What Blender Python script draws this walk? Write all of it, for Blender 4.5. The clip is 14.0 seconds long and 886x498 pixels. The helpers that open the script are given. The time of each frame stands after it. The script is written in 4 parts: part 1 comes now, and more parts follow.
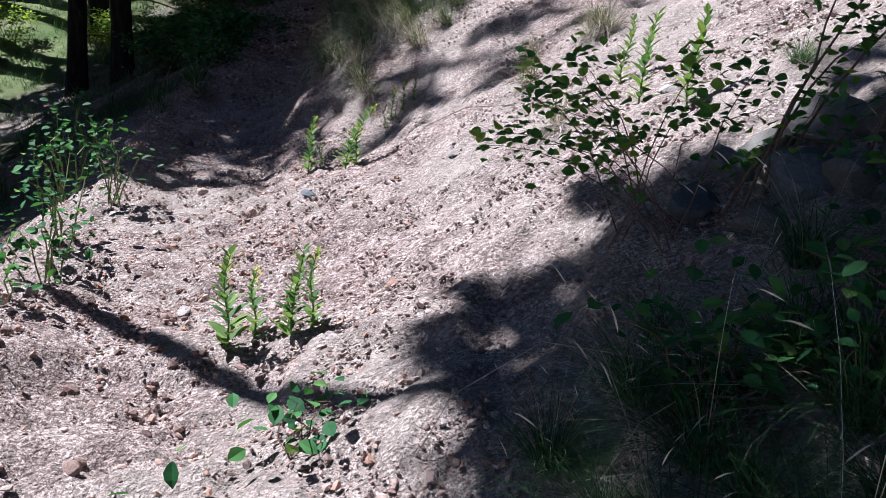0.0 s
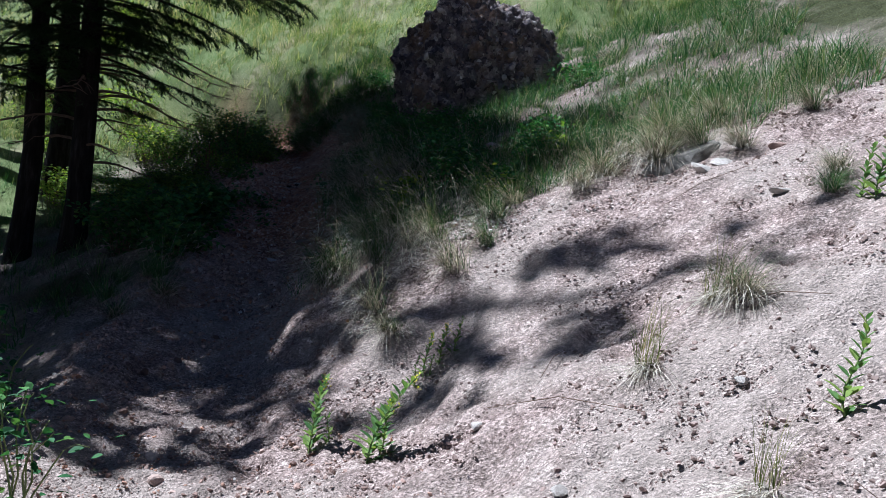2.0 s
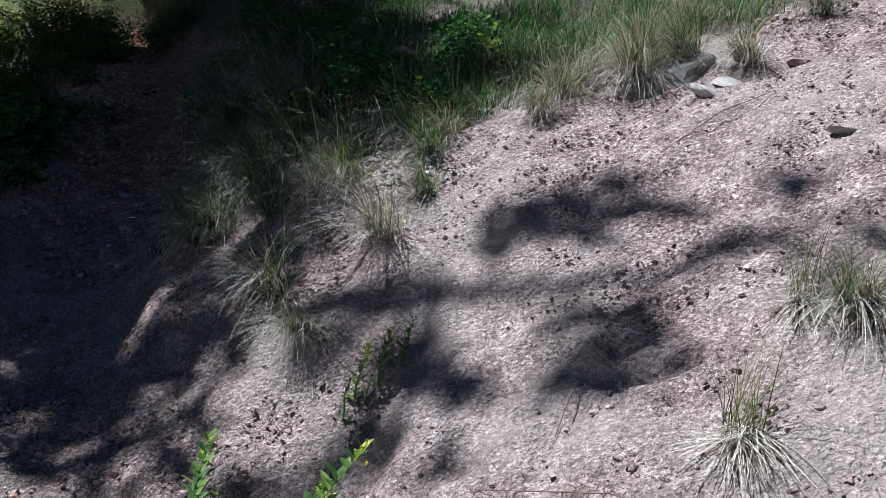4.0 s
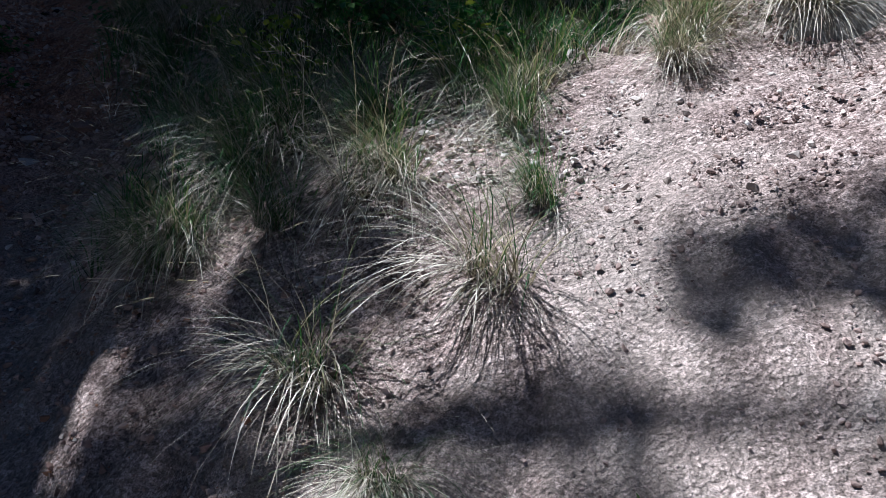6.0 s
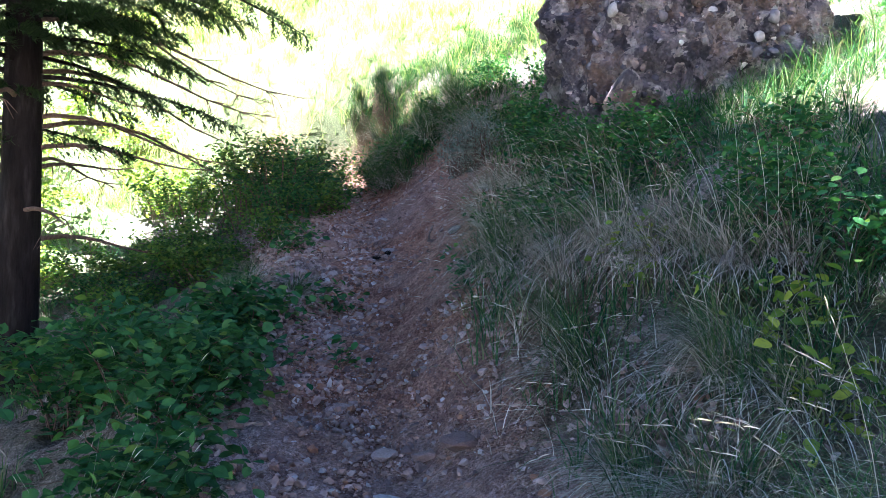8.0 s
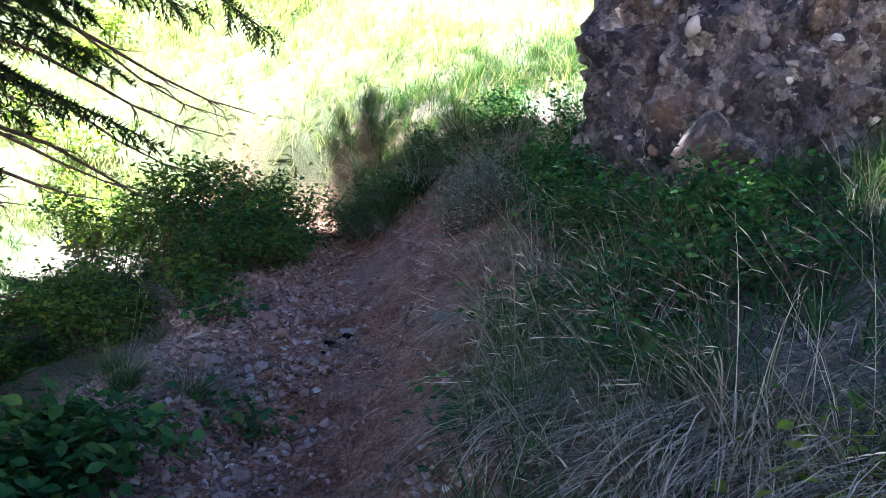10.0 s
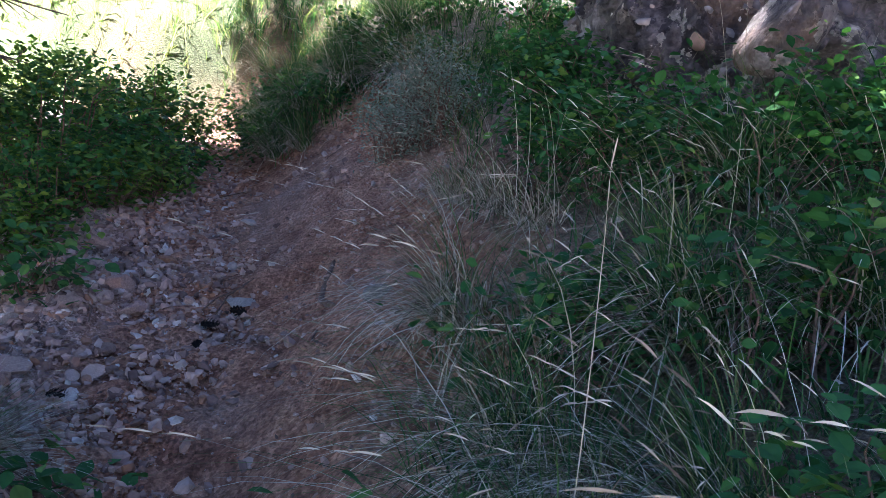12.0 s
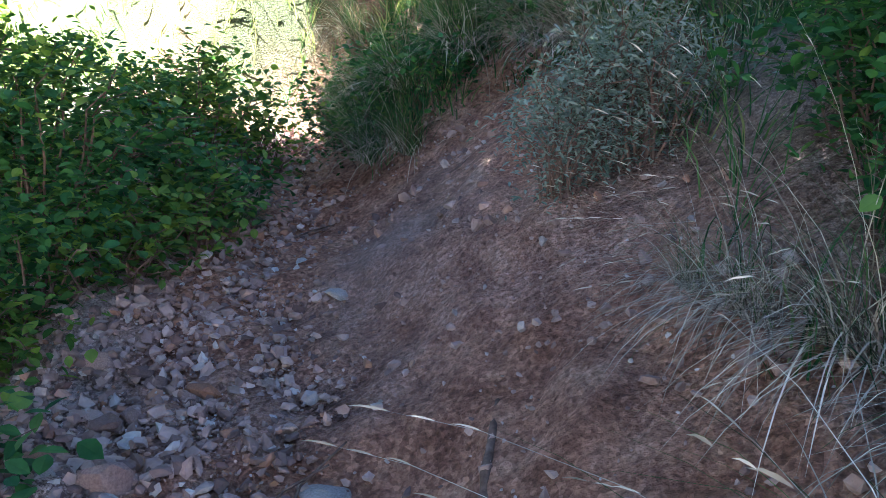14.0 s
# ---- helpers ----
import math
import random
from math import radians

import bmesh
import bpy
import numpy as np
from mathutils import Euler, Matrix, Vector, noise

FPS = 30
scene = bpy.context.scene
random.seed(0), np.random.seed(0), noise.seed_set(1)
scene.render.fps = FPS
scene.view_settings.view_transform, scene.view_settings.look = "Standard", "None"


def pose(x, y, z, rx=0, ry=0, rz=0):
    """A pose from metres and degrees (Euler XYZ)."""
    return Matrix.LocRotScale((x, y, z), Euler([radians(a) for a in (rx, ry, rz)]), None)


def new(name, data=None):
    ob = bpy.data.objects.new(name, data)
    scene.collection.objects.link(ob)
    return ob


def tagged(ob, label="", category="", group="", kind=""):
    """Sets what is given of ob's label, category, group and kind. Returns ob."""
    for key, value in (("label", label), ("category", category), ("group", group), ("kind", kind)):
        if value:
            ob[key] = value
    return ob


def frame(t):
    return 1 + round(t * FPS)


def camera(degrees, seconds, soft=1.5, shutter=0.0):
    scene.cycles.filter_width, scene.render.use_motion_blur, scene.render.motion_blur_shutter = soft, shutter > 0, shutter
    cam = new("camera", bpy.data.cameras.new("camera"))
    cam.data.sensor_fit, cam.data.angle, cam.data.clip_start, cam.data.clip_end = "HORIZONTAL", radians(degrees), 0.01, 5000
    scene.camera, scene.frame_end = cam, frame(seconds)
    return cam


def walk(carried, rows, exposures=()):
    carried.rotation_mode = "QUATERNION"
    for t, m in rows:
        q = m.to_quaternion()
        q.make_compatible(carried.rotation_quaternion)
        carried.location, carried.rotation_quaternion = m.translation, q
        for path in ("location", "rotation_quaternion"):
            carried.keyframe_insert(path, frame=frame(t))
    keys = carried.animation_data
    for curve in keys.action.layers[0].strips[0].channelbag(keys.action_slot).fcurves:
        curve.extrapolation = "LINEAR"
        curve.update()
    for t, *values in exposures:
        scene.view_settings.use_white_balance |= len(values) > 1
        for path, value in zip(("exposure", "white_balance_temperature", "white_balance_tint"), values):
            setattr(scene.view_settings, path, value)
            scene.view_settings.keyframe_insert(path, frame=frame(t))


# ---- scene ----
cam = camera(55.5, 14.0, soft=0.5)
# seconds, eye, (pitch, roll, yaw) in degrees
PATH = [
    (0.0, (2.264, -4.997, 0.528), (-13.05, 2.66, 11.93)),
    (0.5, (1.996, -4.463, 0.670), (-10.04, 0.40, 11.21)),
    (1.0, (1.788, -4.091, 0.700), (-6.68, 0.08, 10.20)),
    (1.5, (1.480, -3.664, 0.904), (0.38, 6.30, 10.47)),
    (2.0, (1.280, -3.398, 0.917), (-2.01, 6.47, 9.38)),
    (2.5, (1.011, -2.905, 0.848), (-8.72, 4.08, 2.75)),
    (3.0, (0.872, -2.573, 0.908), (-9.39, 5.23, -0.35)),
    (3.5, (0.748, -2.089, 1.026), (-8.91, 6.71, 0.30)),
    (3.7, (0.763, -2.000, 1.068), (-7.37, 6.74, 0.38)),
    (5.8, (0.087, -0.194, 1.149), (-14.26, 6.51, -6.56)),
    (6.0, (0.027, -0.087, 1.177), (-12.57, 7.00, -6.28)),
    (6.5, (-0.355, 0.332, 1.142), (-7.11, 4.22, -0.33)),
    (7.0, (-0.644, 0.824, 1.241), (-5.57, 2.48, 7.93)),
    (7.5, (-0.911, 1.403, 1.272), (-3.81, 2.57, 11.68)),
    (8.0, (-1.026, 1.874, 1.410), (-1.20, 2.81, 12.92)),
    (8.2, (-1.062, 2.109, 1.479), (-0.21, 2.96, 13.10)),
    (10.3, (-1.583, 4.172, 1.713), (1.22, 8.91, 11.69)),
    (10.5, (-1.624, 4.320, 1.706), (-0.08, 9.33, 11.36)),
    (11.0, (-1.742, 4.617, 1.700), (3.15, 9.60, 12.57)),
    (11.5, (-1.806, 5.070, 1.842), (0.48, 8.90, 8.63)),
    (12.0, (-1.923, 5.597, 1.875), (-4.31, 8.32, 6.61)),
    (12.5, (-2.213, 6.022, 1.949), (-2.75, 6.42, 15.22)),
    (13.0, (-2.313, 6.398, 2.070), (-5.81, 7.69, 16.77)),
    (13.5, (-2.528, 6.818, 2.040), (-6.18, 9.84, 18.21)),
    (14.0, (-2.570, 7.424, 2.173), (-9.01, 5.22, 12.85)),
]
EXPOSURES = [(0.0, 1.45, 5700, 12), (0.5, 1.2, 5700, 12), (1.2, 0.85, 5600, 9), (1.6, 1.05, 5550, 8), (2.0, 1.3, 5450, 8), (2.5, 1.1, 5450, 9), (3.0, 0.5, 5500, 9), (3.5, 0.8, 5500, 9), (5.8, 1.35, 5600, 9), (6.1, 1.35, 5600, 9),
             (6.5, 1.9, 5600, 8), (7.0, 3.85, 5700, 8), (8.2, 4.7, 5800, 12), (10.4, 4.2, 5800, 15), (11.1, 4.1, 5800, 15), (11.5, 3.8, 5850, 15), (12.0, 4.6, 5950, 15), (12.5, 5.3, 6150, 14), (13.0, 4.45, 6250, 14), (13.5, 5.6, 6250, 12), (14.0, 5.1, 6100, 6)]
walk(cam, [(t, pose(*eye, 90 + pitch, 0, yaw) @ pose(0, 0, 0, 0, 0, roll)) for t, eye, (pitch, roll, yaw) in PATH], EXPOSURES)

# ---- sky and sun ----
SUN = Vector((-0.55, 0.14, 0.80)).normalized()   # the way towards the sun
world = bpy.data.worlds.new("sky")
scene.world = world
world.use_nodes = True
wn = world.node_tree.nodes
sky = wn.new("ShaderNodeTexSky")
sky.sky_type = 'NISHITA'
sky.sun_disc = False
sky.altitude, sky.air_density, sky.dust_density = 2600, 0.36, 0.1   # thin mountain air
sky.sun_elevation = math.asin(SUN.z)
sky.sun_rotation = math.atan2(SUN.x, SUN.y)
world.node_tree.links.new(sky.outputs[0], wn["Background"].inputs[0])
wn["Background"].inputs[1].default_value = 0.05
sun_data = bpy.data.lights.new("sun", 'SUN')
sun_data.energy, sun_data.angle, sun_data.color = 5.0, radians(0.53), (1.0, 0.97, 0.93)
sun = new("sun", sun_data)
sun.rotation_euler = SUN.to_track_quat("Z", "Y").to_euler()

# ---- ground shape ----
# The trail's middle line over y: its x and its height.
TRAIL_Y = np.array([-30, -9, -5, -2, 0, 1.4, 3.3, 5.24, 6.2, 7.2, 9.0, 10.3, 12.2, 12.9, 13.5, 14.5, 20, 60.])
TRAIL_X = np.array([8, 3.4, 2.0, 0.55, -0.35, -1.0, -1.5, -2.0, -2.4, -2.75, -3.15, -3.8, -4.55, -5.05, -6.2, -8.5, -20, -90.])
TRAIL_Z = np.array([-3, -1.3, -0.92, -0.66, -0.52, -0.47, -0.12, 0.27, 0.46, 0.66, 1.18, 1.45, 1.84, 1.95, 2.1, 2.3, 2.6, 4.])
BANK_A = ((0, 0.35, 1.2, 2.0, 3.5, 6, 12, 60), (0, 0.04, 0.36, 0.80, 1.60, 2.7, 5.2, 22))
BANK_B = ((0, 0.25, 0.6, 1.5, 2.5, 4, 6, 12, 60), (0, 0.08, 0.35, 0.95, 1.30, 1.95, 2.8, 5.2, 22))


def smooth(a, b, x):
    t = np.clip((x - a) / (b - a), 0, 1)
    return t * t * (3 - 2 * t)


def lattice(ix, iy, seed):
    h = (ix.astype(np.int64) * 374761393 + iy.astype(np.int64) * 668265263 + seed * 974711) & 0x7fffffff
    h = ((h ^ (h >> 13)) * 1274126177) & 0x7fffffff
    return ((h ^ (h >> 16)) & 0xffff) / 65535.0


def value_noise(x, y, seed=0):
    ix, iy = np.floor(x), np.floor(y)
    fx, fy = x - ix, y - iy
    fx, fy = fx * fx * (3 - 2 * fx), fy * fy * (3 - 2 * fy)
    a, b = lattice(ix, iy, seed), lattice(ix + 1, iy, seed)
    c, d = lattice(ix, iy + 1, seed), lattice(ix + 1, iy + 1, seed)
    return (a + (b - a) * fx) * (1 - fy) + (c + (d - c) * fx) * fy - 0.5


def fbm(x, y, size, octaves=4, seed=0):
    out, amp = 0, 1.0
    for k in range(octaves):
        out = out + amp * value_noise(x / size, y / size, seed + k)
        size, amp = size * 0.47, amp * 0.5
    return out


def trail_u(x, y):
    """How far right of the trail's middle a place lies."""
    return (x - np.interp(y, TRAIL_Y, TRAIL_X)) + 0.10 * value_noise(y / 0.9, y * 0 + 3.3, 5)


def meadow_z(x, y):
    return 2.25 + 0.47 * (np.minimum(y, 60) - 14.2) + 0.5 * fbm(x, y, 6.0, 3, 30)


def ground_z(x, y):
    x, y = np.asarray(x, float), np.asarray(y, float)
    u, base = trail_u(x, y), np.interp(y, TRAIL_Y, TRAIL_Z)
    r = np.maximum(u, 0)
    w = smooth(0.9, 2.6, y)
    bank = np.interp(r, *BANK_A) * (1 - w) + np.interp(r, *BANK_B) * w
    bank = bank + 0.42 * smooth(11.35, 12.0, y) * smooth(0.25, 0.75, u) * (1 - smooth(3, 6, u))   # the mound where the trail bends
    left = np.maximum(-u - 0.85, 0)
    fall = -0.42 * left + 0.05 * smooth(0.3, 0.8, -u) * (1 - smooth(0.9, 1.6, -u))
    z = base + bank + np.maximum(fall, -9)
    edge = smooth(0.15, 1.0, np.abs(u))
    z = z + (0.03 + 0.13 * edge) * fbm(x, y, 1.3, 3, 1) + 0.035 * fbm(x, y, 0.22, 3, 9)
    # a small ledge step of the bare bank
    z = z - 0.05 * smooth(0.35, 0.5, value_noise(x / 0.5, y / 0.5, 70) + 0.25)
    z = z - 0.12 * np.exp(-((x - 0.80) ** 2 + (y - 0.44) ** 2) / 0.0022)   # a burrow's mouth
    m = meadow_z(x, y)
    k = 0.5
    h = np.clip(0.5 + 0.5 * (z - m) / k, 0, 1)
    return m * (1 - h) + z * h + k * h * (1 - h)


def gz(x, y):
    return float(ground_z(x, y))
# ---- end of ground shape ----

rng = np.random.default_rng(7)


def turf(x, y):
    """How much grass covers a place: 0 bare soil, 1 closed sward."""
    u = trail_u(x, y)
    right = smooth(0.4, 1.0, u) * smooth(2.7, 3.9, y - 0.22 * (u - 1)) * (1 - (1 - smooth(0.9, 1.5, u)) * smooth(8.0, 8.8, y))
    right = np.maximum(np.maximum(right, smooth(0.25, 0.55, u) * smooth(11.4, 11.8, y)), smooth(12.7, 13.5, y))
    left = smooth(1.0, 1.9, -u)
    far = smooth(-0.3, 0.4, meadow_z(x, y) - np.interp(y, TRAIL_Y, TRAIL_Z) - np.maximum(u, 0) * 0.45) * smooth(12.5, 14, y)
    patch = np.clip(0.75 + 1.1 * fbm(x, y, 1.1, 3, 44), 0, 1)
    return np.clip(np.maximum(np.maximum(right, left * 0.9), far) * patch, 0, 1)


# ---- materials ----
def material(name, rough=0.9, spec=0.25):
    m = bpy.data.materials.new(name)
    m.use_nodes = True
    b = m.node_tree.nodes["Principled BSDF"]
    b.inputs["Roughness"].default_value = rough
    b.inputs["Specular IOR Level"].default_value = spec
    return m, m.node_tree.nodes, m.node_tree.links, b


def ramp(nodes, links, fac, stops):
    r = nodes.new("ShaderNodeValToRGB")
    e = r.color_ramp.elements
    while len(e) < len(stops):
        e.new(0.5)
    for el, (p, c) in zip(e, stops):
        el.position, el.color = p, (*c, 1)
    links.new(fac, r.inputs[0])
    return r.outputs[0]


def tex(nodes, links, kind, scale, detail=4.0, coord="Object", rough=0.6):
    tc = nodes.new("ShaderNodeTexCoord")
    n = nodes.new("ShaderNodeTexNoise" if kind == "noise" else "ShaderNodeTexVoronoi")
    n.inputs["Scale"].default_value = scale
    if kind == "noise":
        n.inputs["Detail"].default_value, n.inputs["Roughness"].default_value = detail, rough
    links.new(tc.outputs[coord], n.inputs["Vector"])
    return n


def mix(nodes, links, fac, a, b, mode='MIX'):
    m = nodes.new("ShaderNodeMix")
    m.data_type, m.blend_type = 'RGBA', mode
    for value, k in ((fac, 0), (a, 6), (b, 7)):
        if hasattr(value, "links"):
            links.new(value, m.inputs[k])
        elif k == 0:
            m.inputs[0].default_value = value
        else:
            m.inputs[k].default_value = (*value, 1)
    return m.outputs[2]


def bump(nodes, links, bsdf, height, strength, distance):
    b = nodes.new("ShaderNodeBump")
    b.inputs["Strength"].default_value, b.inputs["Distance"].default_value = strength, distance
    links.new(height, b.inputs["Height"])
    links.new(b.outputs[0], bsdf.inputs["Normal"])


def soil_material():
    m, n, l, b = material("soil", 0.95, 0.12)
    fine = tex(n, l, "noise", 60, 6)
    mid = tex(n, l, "noise", 7, 5)
    big = tex(n, l, "noise", 0.9, 4)
    pebble = tex(n, l, "voronoi", 70)
    c = ramp(n, l, mid.outputs[0], [(0.3, (0.20, 0.156, 0.146)), (0.5, (0.33, 0.268, 0.25)), (0.7, (0.46, 0.395, 0.372))])
    # Hollows of the bump darkened: relief shading put into the colour.
    c2 = ramp(n, l, fine.outputs[0], [(0.32, (0.30, 0.265, 0.255)), (0.6, (1.25, 1.22, 1.22))])
    c = mix(n, l, 0.85, c, c2, 'MULTIPLY')
    # Grit's own tones, with contrast raised to stand for missing relief shading.
    speck = tex(n, l, "noise", 170, 3)
    c = mix(n, l, 0.9, c, ramp(n, l, speck.outputs[0], [(0.36, (0.33, 0.30, 0.29)), (0.5, (1.0, 1.0, 1.0)), (0.66, (1.6, 1.58, 1.56))]), 'MULTIPLY')
    grit = tex(n, l, "voronoi", 62)
    shade = n.new("ShaderNodeSeparateColor")
    l.new(grit.outputs["Color"], shade.inputs[0])
    c = mix(n, l, 0.85, c, ramp(n, l, shade.outputs[0], [(0.05, (0.5, 0.47, 0.46)), (0.5, (1.0, 0.98, 0.97)), (0.95, (1.5, 1.5, 1.5))]), 'MULTIPLY')
    tan = ramp(n, l, big.outputs[0], [(0.42, (0, 0, 0)), (0.6, (1, 1, 1))])
    c = mix(n, l, tan, c, mix(n, l, 0.5, c, (0.37, 0.325, 0.29)))
    path = n.new("ShaderNodeAttribute")
    path.attribute_name = "trail"
    red = ramp(n, l, mid.outputs[0], [(0.3, (0.175, 0.082, 0.054)), (0.55, (0.33, 0.178, 0.122)), (0.75, (0.44, 0.28, 0.20))])
    c = mix(n, l, path.outputs["Fac"], c, mix(n, l, 0.4, mix(n, l, 0.6, red, c2, 'MULTIPLY'), ramp(n, l, shade.outputs[1], [(0.1, (0.45, 0.45, 0.45)), (0.55, (1.0, 1.0, 1.0)), (0.95, (1.9, 2.0, 2.05))]), 'MULTIPLY'))
    cover = n.new("ShaderNodeAttribute")
    cover.attribute_name = "turf"
    # Grass litter, its near-black tone standing for shade between the blades.
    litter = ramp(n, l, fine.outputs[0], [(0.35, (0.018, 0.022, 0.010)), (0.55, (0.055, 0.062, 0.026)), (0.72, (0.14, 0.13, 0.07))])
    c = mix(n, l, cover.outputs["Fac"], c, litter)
    open_field = n.new("ShaderNodeAttribute")
    open_field.attribute_name = "meadow"
    sward_green = ramp(n, l, big.outputs[0], [(0.35, (0.10, 0.15, 0.05)), (0.55, (0.17, 0.21, 0.09)), (0.7, (0.29, 0.27, 0.17))])
    c = mix(n, l, open_field.outputs["Fac"], c, mix(n, l, 0.6, sward_green, c2, 'MULTIPLY'))
    l.new(c, b.inputs["Base Color"])
    add = n.new("ShaderNodeMath")
    add.operation = 'MULTIPLY_ADD'
    l.new(pebble.outputs["Distance"], add.inputs[0])
    add.inputs[1].default_value = -0.25
    l.new(fine.outputs[0], add.inputs[2])
    bump(n, l, b, add.outputs[0], 1.0, 0.036)
    return m


def random_of(nodes, island=True):
    if island:
        return nodes.new("ShaderNodeNewGeometry").outputs["Random Per Island"]
    return nodes.new("ShaderNodeObjectInfo").outputs["Random"]


def blade_material(name, stops, rough=0.6, glow=0.3, island=True):
    """Leaf, blade or needle: coloured piece by piece, some light passing through."""
    m, n, l, b = material(name, min(rough + 0.15, 0.9), 0.12)
    c = ramp(n, l, random_of(n, island), stops)
    v = tex(n, l, "noise", 25, 3)
    c = mix(n, l, 0.5, c, ramp(n, l, v.outputs[0], [(0.3, (0.6, 0.6, 0.6)), (0.7, (1.2, 1.2, 1.1))]), 'MULTIPLY')
    l.new(c, b.inputs["Base Color"])
    t = n.new("ShaderNodeBsdfTranslucent")
    l.new(mix(n, l, 1.0, c, (1.25, 1.2, 0.6), 'MULTIPLY'), t.inputs[0])
    s = n.new("ShaderNodeMixShader")
    s.inputs[0].default_value = glow
    l.new(b.outputs[0], s.inputs[1])
    l.new(t.outputs[0], s.inputs[2])
    l.new(s.outputs[0], n["Material Output"].inputs["Surface"])
    return m


def stone_material(name, stops, island):
    m, n, l, b = material(name, 0.85, 0.25)
    c = ramp(n, l, random_of(n, island), stops)
    v = tex(n, l, "noise", 18, 6)
    f = tex(n, l, "noise", 90, 4)
    c = mix(n, l, 0.8, c, ramp(n, l, v.outputs[0], [(0.3, (0.55, 0.52, 0.5)), (0.7, (1.2, 1.2, 1.2))]), 'MULTIPLY')
    l.new(c, b.inputs["Base Color"])
    bump(n, l, b, mix(n, l, 0.5, f.outputs[0], v.outputs[0]), 0.6, 0.012)
    return m


def boulder_material():
    m, n, l, b = material("conglomerate", 0.92, 0.2)
    big = tex(n, l, "noise", 1.6, 6, rough=0.7)
    peb = tex(n, l, "voronoi", 11)
    fine = tex(n, l, "noise", 30, 6)
    warp = n.new("ShaderNodeVectorMath")
    warp.operation = 'MULTIPLY_ADD'
    l.new(fine.outputs["Color"], warp.inputs[0])
    warp.inputs[1].default_value = (0.12, 0.12, 0.12)
    l.new(n.new("ShaderNodeTexCoord").outputs["Object"], warp.inputs[2])
    l.new(warp.outputs[0], peb.inputs["Vector"])
    cell = n.new("ShaderNodeSeparateColor")
    l.new(peb.outputs["Color"], cell.inputs[0])
    c = ramp(n, l, cell.outputs[0], [(0.1, (0.075, 0.066, 0.076)), (0.45, (0.17, 0.15, 0.165)), (0.75, (0.27, 0.23, 0.225)), (0.97, (0.50, 0.46, 0.43))])
    c = mix(n, l, 0.8, c, ramp(n, l, fine.outputs[0], [(0.32, (0.45, 0.42, 0.42)), (0.65, (1.25, 1.2, 1.2))]), 'MULTIPLY')
    stain = ramp(n, l, big.outputs[0], [(0.5, (0, 0, 0)), (0.66, (1, 1, 1))])
    c = mix(n, l, stain, c, mix(n, l, 0.55, c, (0.36, 0.22, 0.13)))
    moss = ramp(n, l, big.outputs[0], [(0.30, (1, 1, 1)), (0.40, (0, 0, 0))])
    c = mix(n, l, moss, c, mix(n, l, 0.5, c, (0.09, 0.085, 0.07)))
    l.new(c, b.inputs["Base Color"])
    add = n.new("ShaderNodeMath")
    add.operation = 'MULTIPLY_ADD'
    l.new(peb.outputs["Distance"], add.inputs[0])
    add.inputs[1].default_value = -0.7
    l.new(fine.outputs[0], add.inputs[2])
    bump(n, l, b, add.outputs[0], 1.0, 0.10)
    return m


def bark_material():
    m, n, l, b = material("bark", 0.95, 0.1)
    w = tex(n, l, "noise", 14, 6)
    s = n.new("ShaderNodeMapping")
    s.inputs["Scale"].default_value = (1, 1, 0.18)
    l.new(n.new("ShaderNodeTexCoord").outputs["Object"], s.inputs[0])
    l.new(s.outputs[0], w.inputs["Vector"])
    l.new(ramp(n, l, w.outputs[0], [(0.3, (0.006, 0.005, 0.005)), (0.55, (0.018, 0.015, 0.014)), (0.75, (0.045, 0.040, 0.038))]), b.inputs["Base Color"])
    bump(n, l, b, w.outputs[0], 0.9, 0.03)
    return m


SOIL = soil_material()
BOULDER = boulder_material()
BARK = bark_material()
STONE_STOPS = [(0.0, (0.15, 0.098, 0.085)), (0.25, (0.27, 0.18, 0.155)), (0.5, (0.38, 0.265, 0.225)), (0.72, (0.47, 0.36, 0.32)), (0.86, (0.33, 0.165, 0.10)), (0.93, (0.32, 0.26, 0.235)), (1.0, (0.60, 0.56, 0.53))]
STONE = stone_material("stone", STONE_STOPS, False)
GRAVEL = stone_material("gravel", STONE_STOPS, True)
PEBBLE = stone_material("pebble", [(0.0, (0.07, 0.062, 0.075)), (0.35, (0.16, 0.145, 0.165)), (0.6, (0.26, 0.23, 0.235)), (0.8, (0.30, 0.20, 0.165)), (0.92, (0.42, 0.39, 0.37)), (1.0, (0.68, 0.65, 0.62))], True)
RUBBLE = stone_material("rubble", [(0.0, (0.16, 0.13, 0.115)), (0.5, (0.33, 0.29, 0.265)), (1.0, (0.55, 0.52, 0.49))], True)
PALE = stone_material("pale_stone", [(0.0, (0.36, 0.33, 0.31)), (1.0, (0.50, 0.47, 0.44))], False)
BLUE = stone_material("blue_grey_stone", [(0.0, (0.065, 0.072, 0.085)), (1.0, (0.15, 0.165, 0.18))], False)
GREYROCK = stone_material("grey_rock", [(0.0, (0.11, 0.105, 0.10)), (1.0, (0.21, 0.20, 0.185))], False)
CLOD = stone_material("clod", [(0.0, (0.17, 0.125, 0.11)), (0.5, (0.28, 0.205, 0.185)), (1.0, (0.48, 0.39, 0.36))], True)
CLIFF = stone_material("cliff", [(0.0, (0.50, 0.36, 0.26)), (1.0, (0.62, 0.50, 0.38))], True)
GREEN = blade_material("green_blade", [(0.0, (0.012, 0.05, 0.022)), (0.4, (0.035, 0.105, 0.04)), (0.8, (0.075, 0.165, 0.055)), (1.0, (0.24, 0.26, 0.13))], glow=0.2)
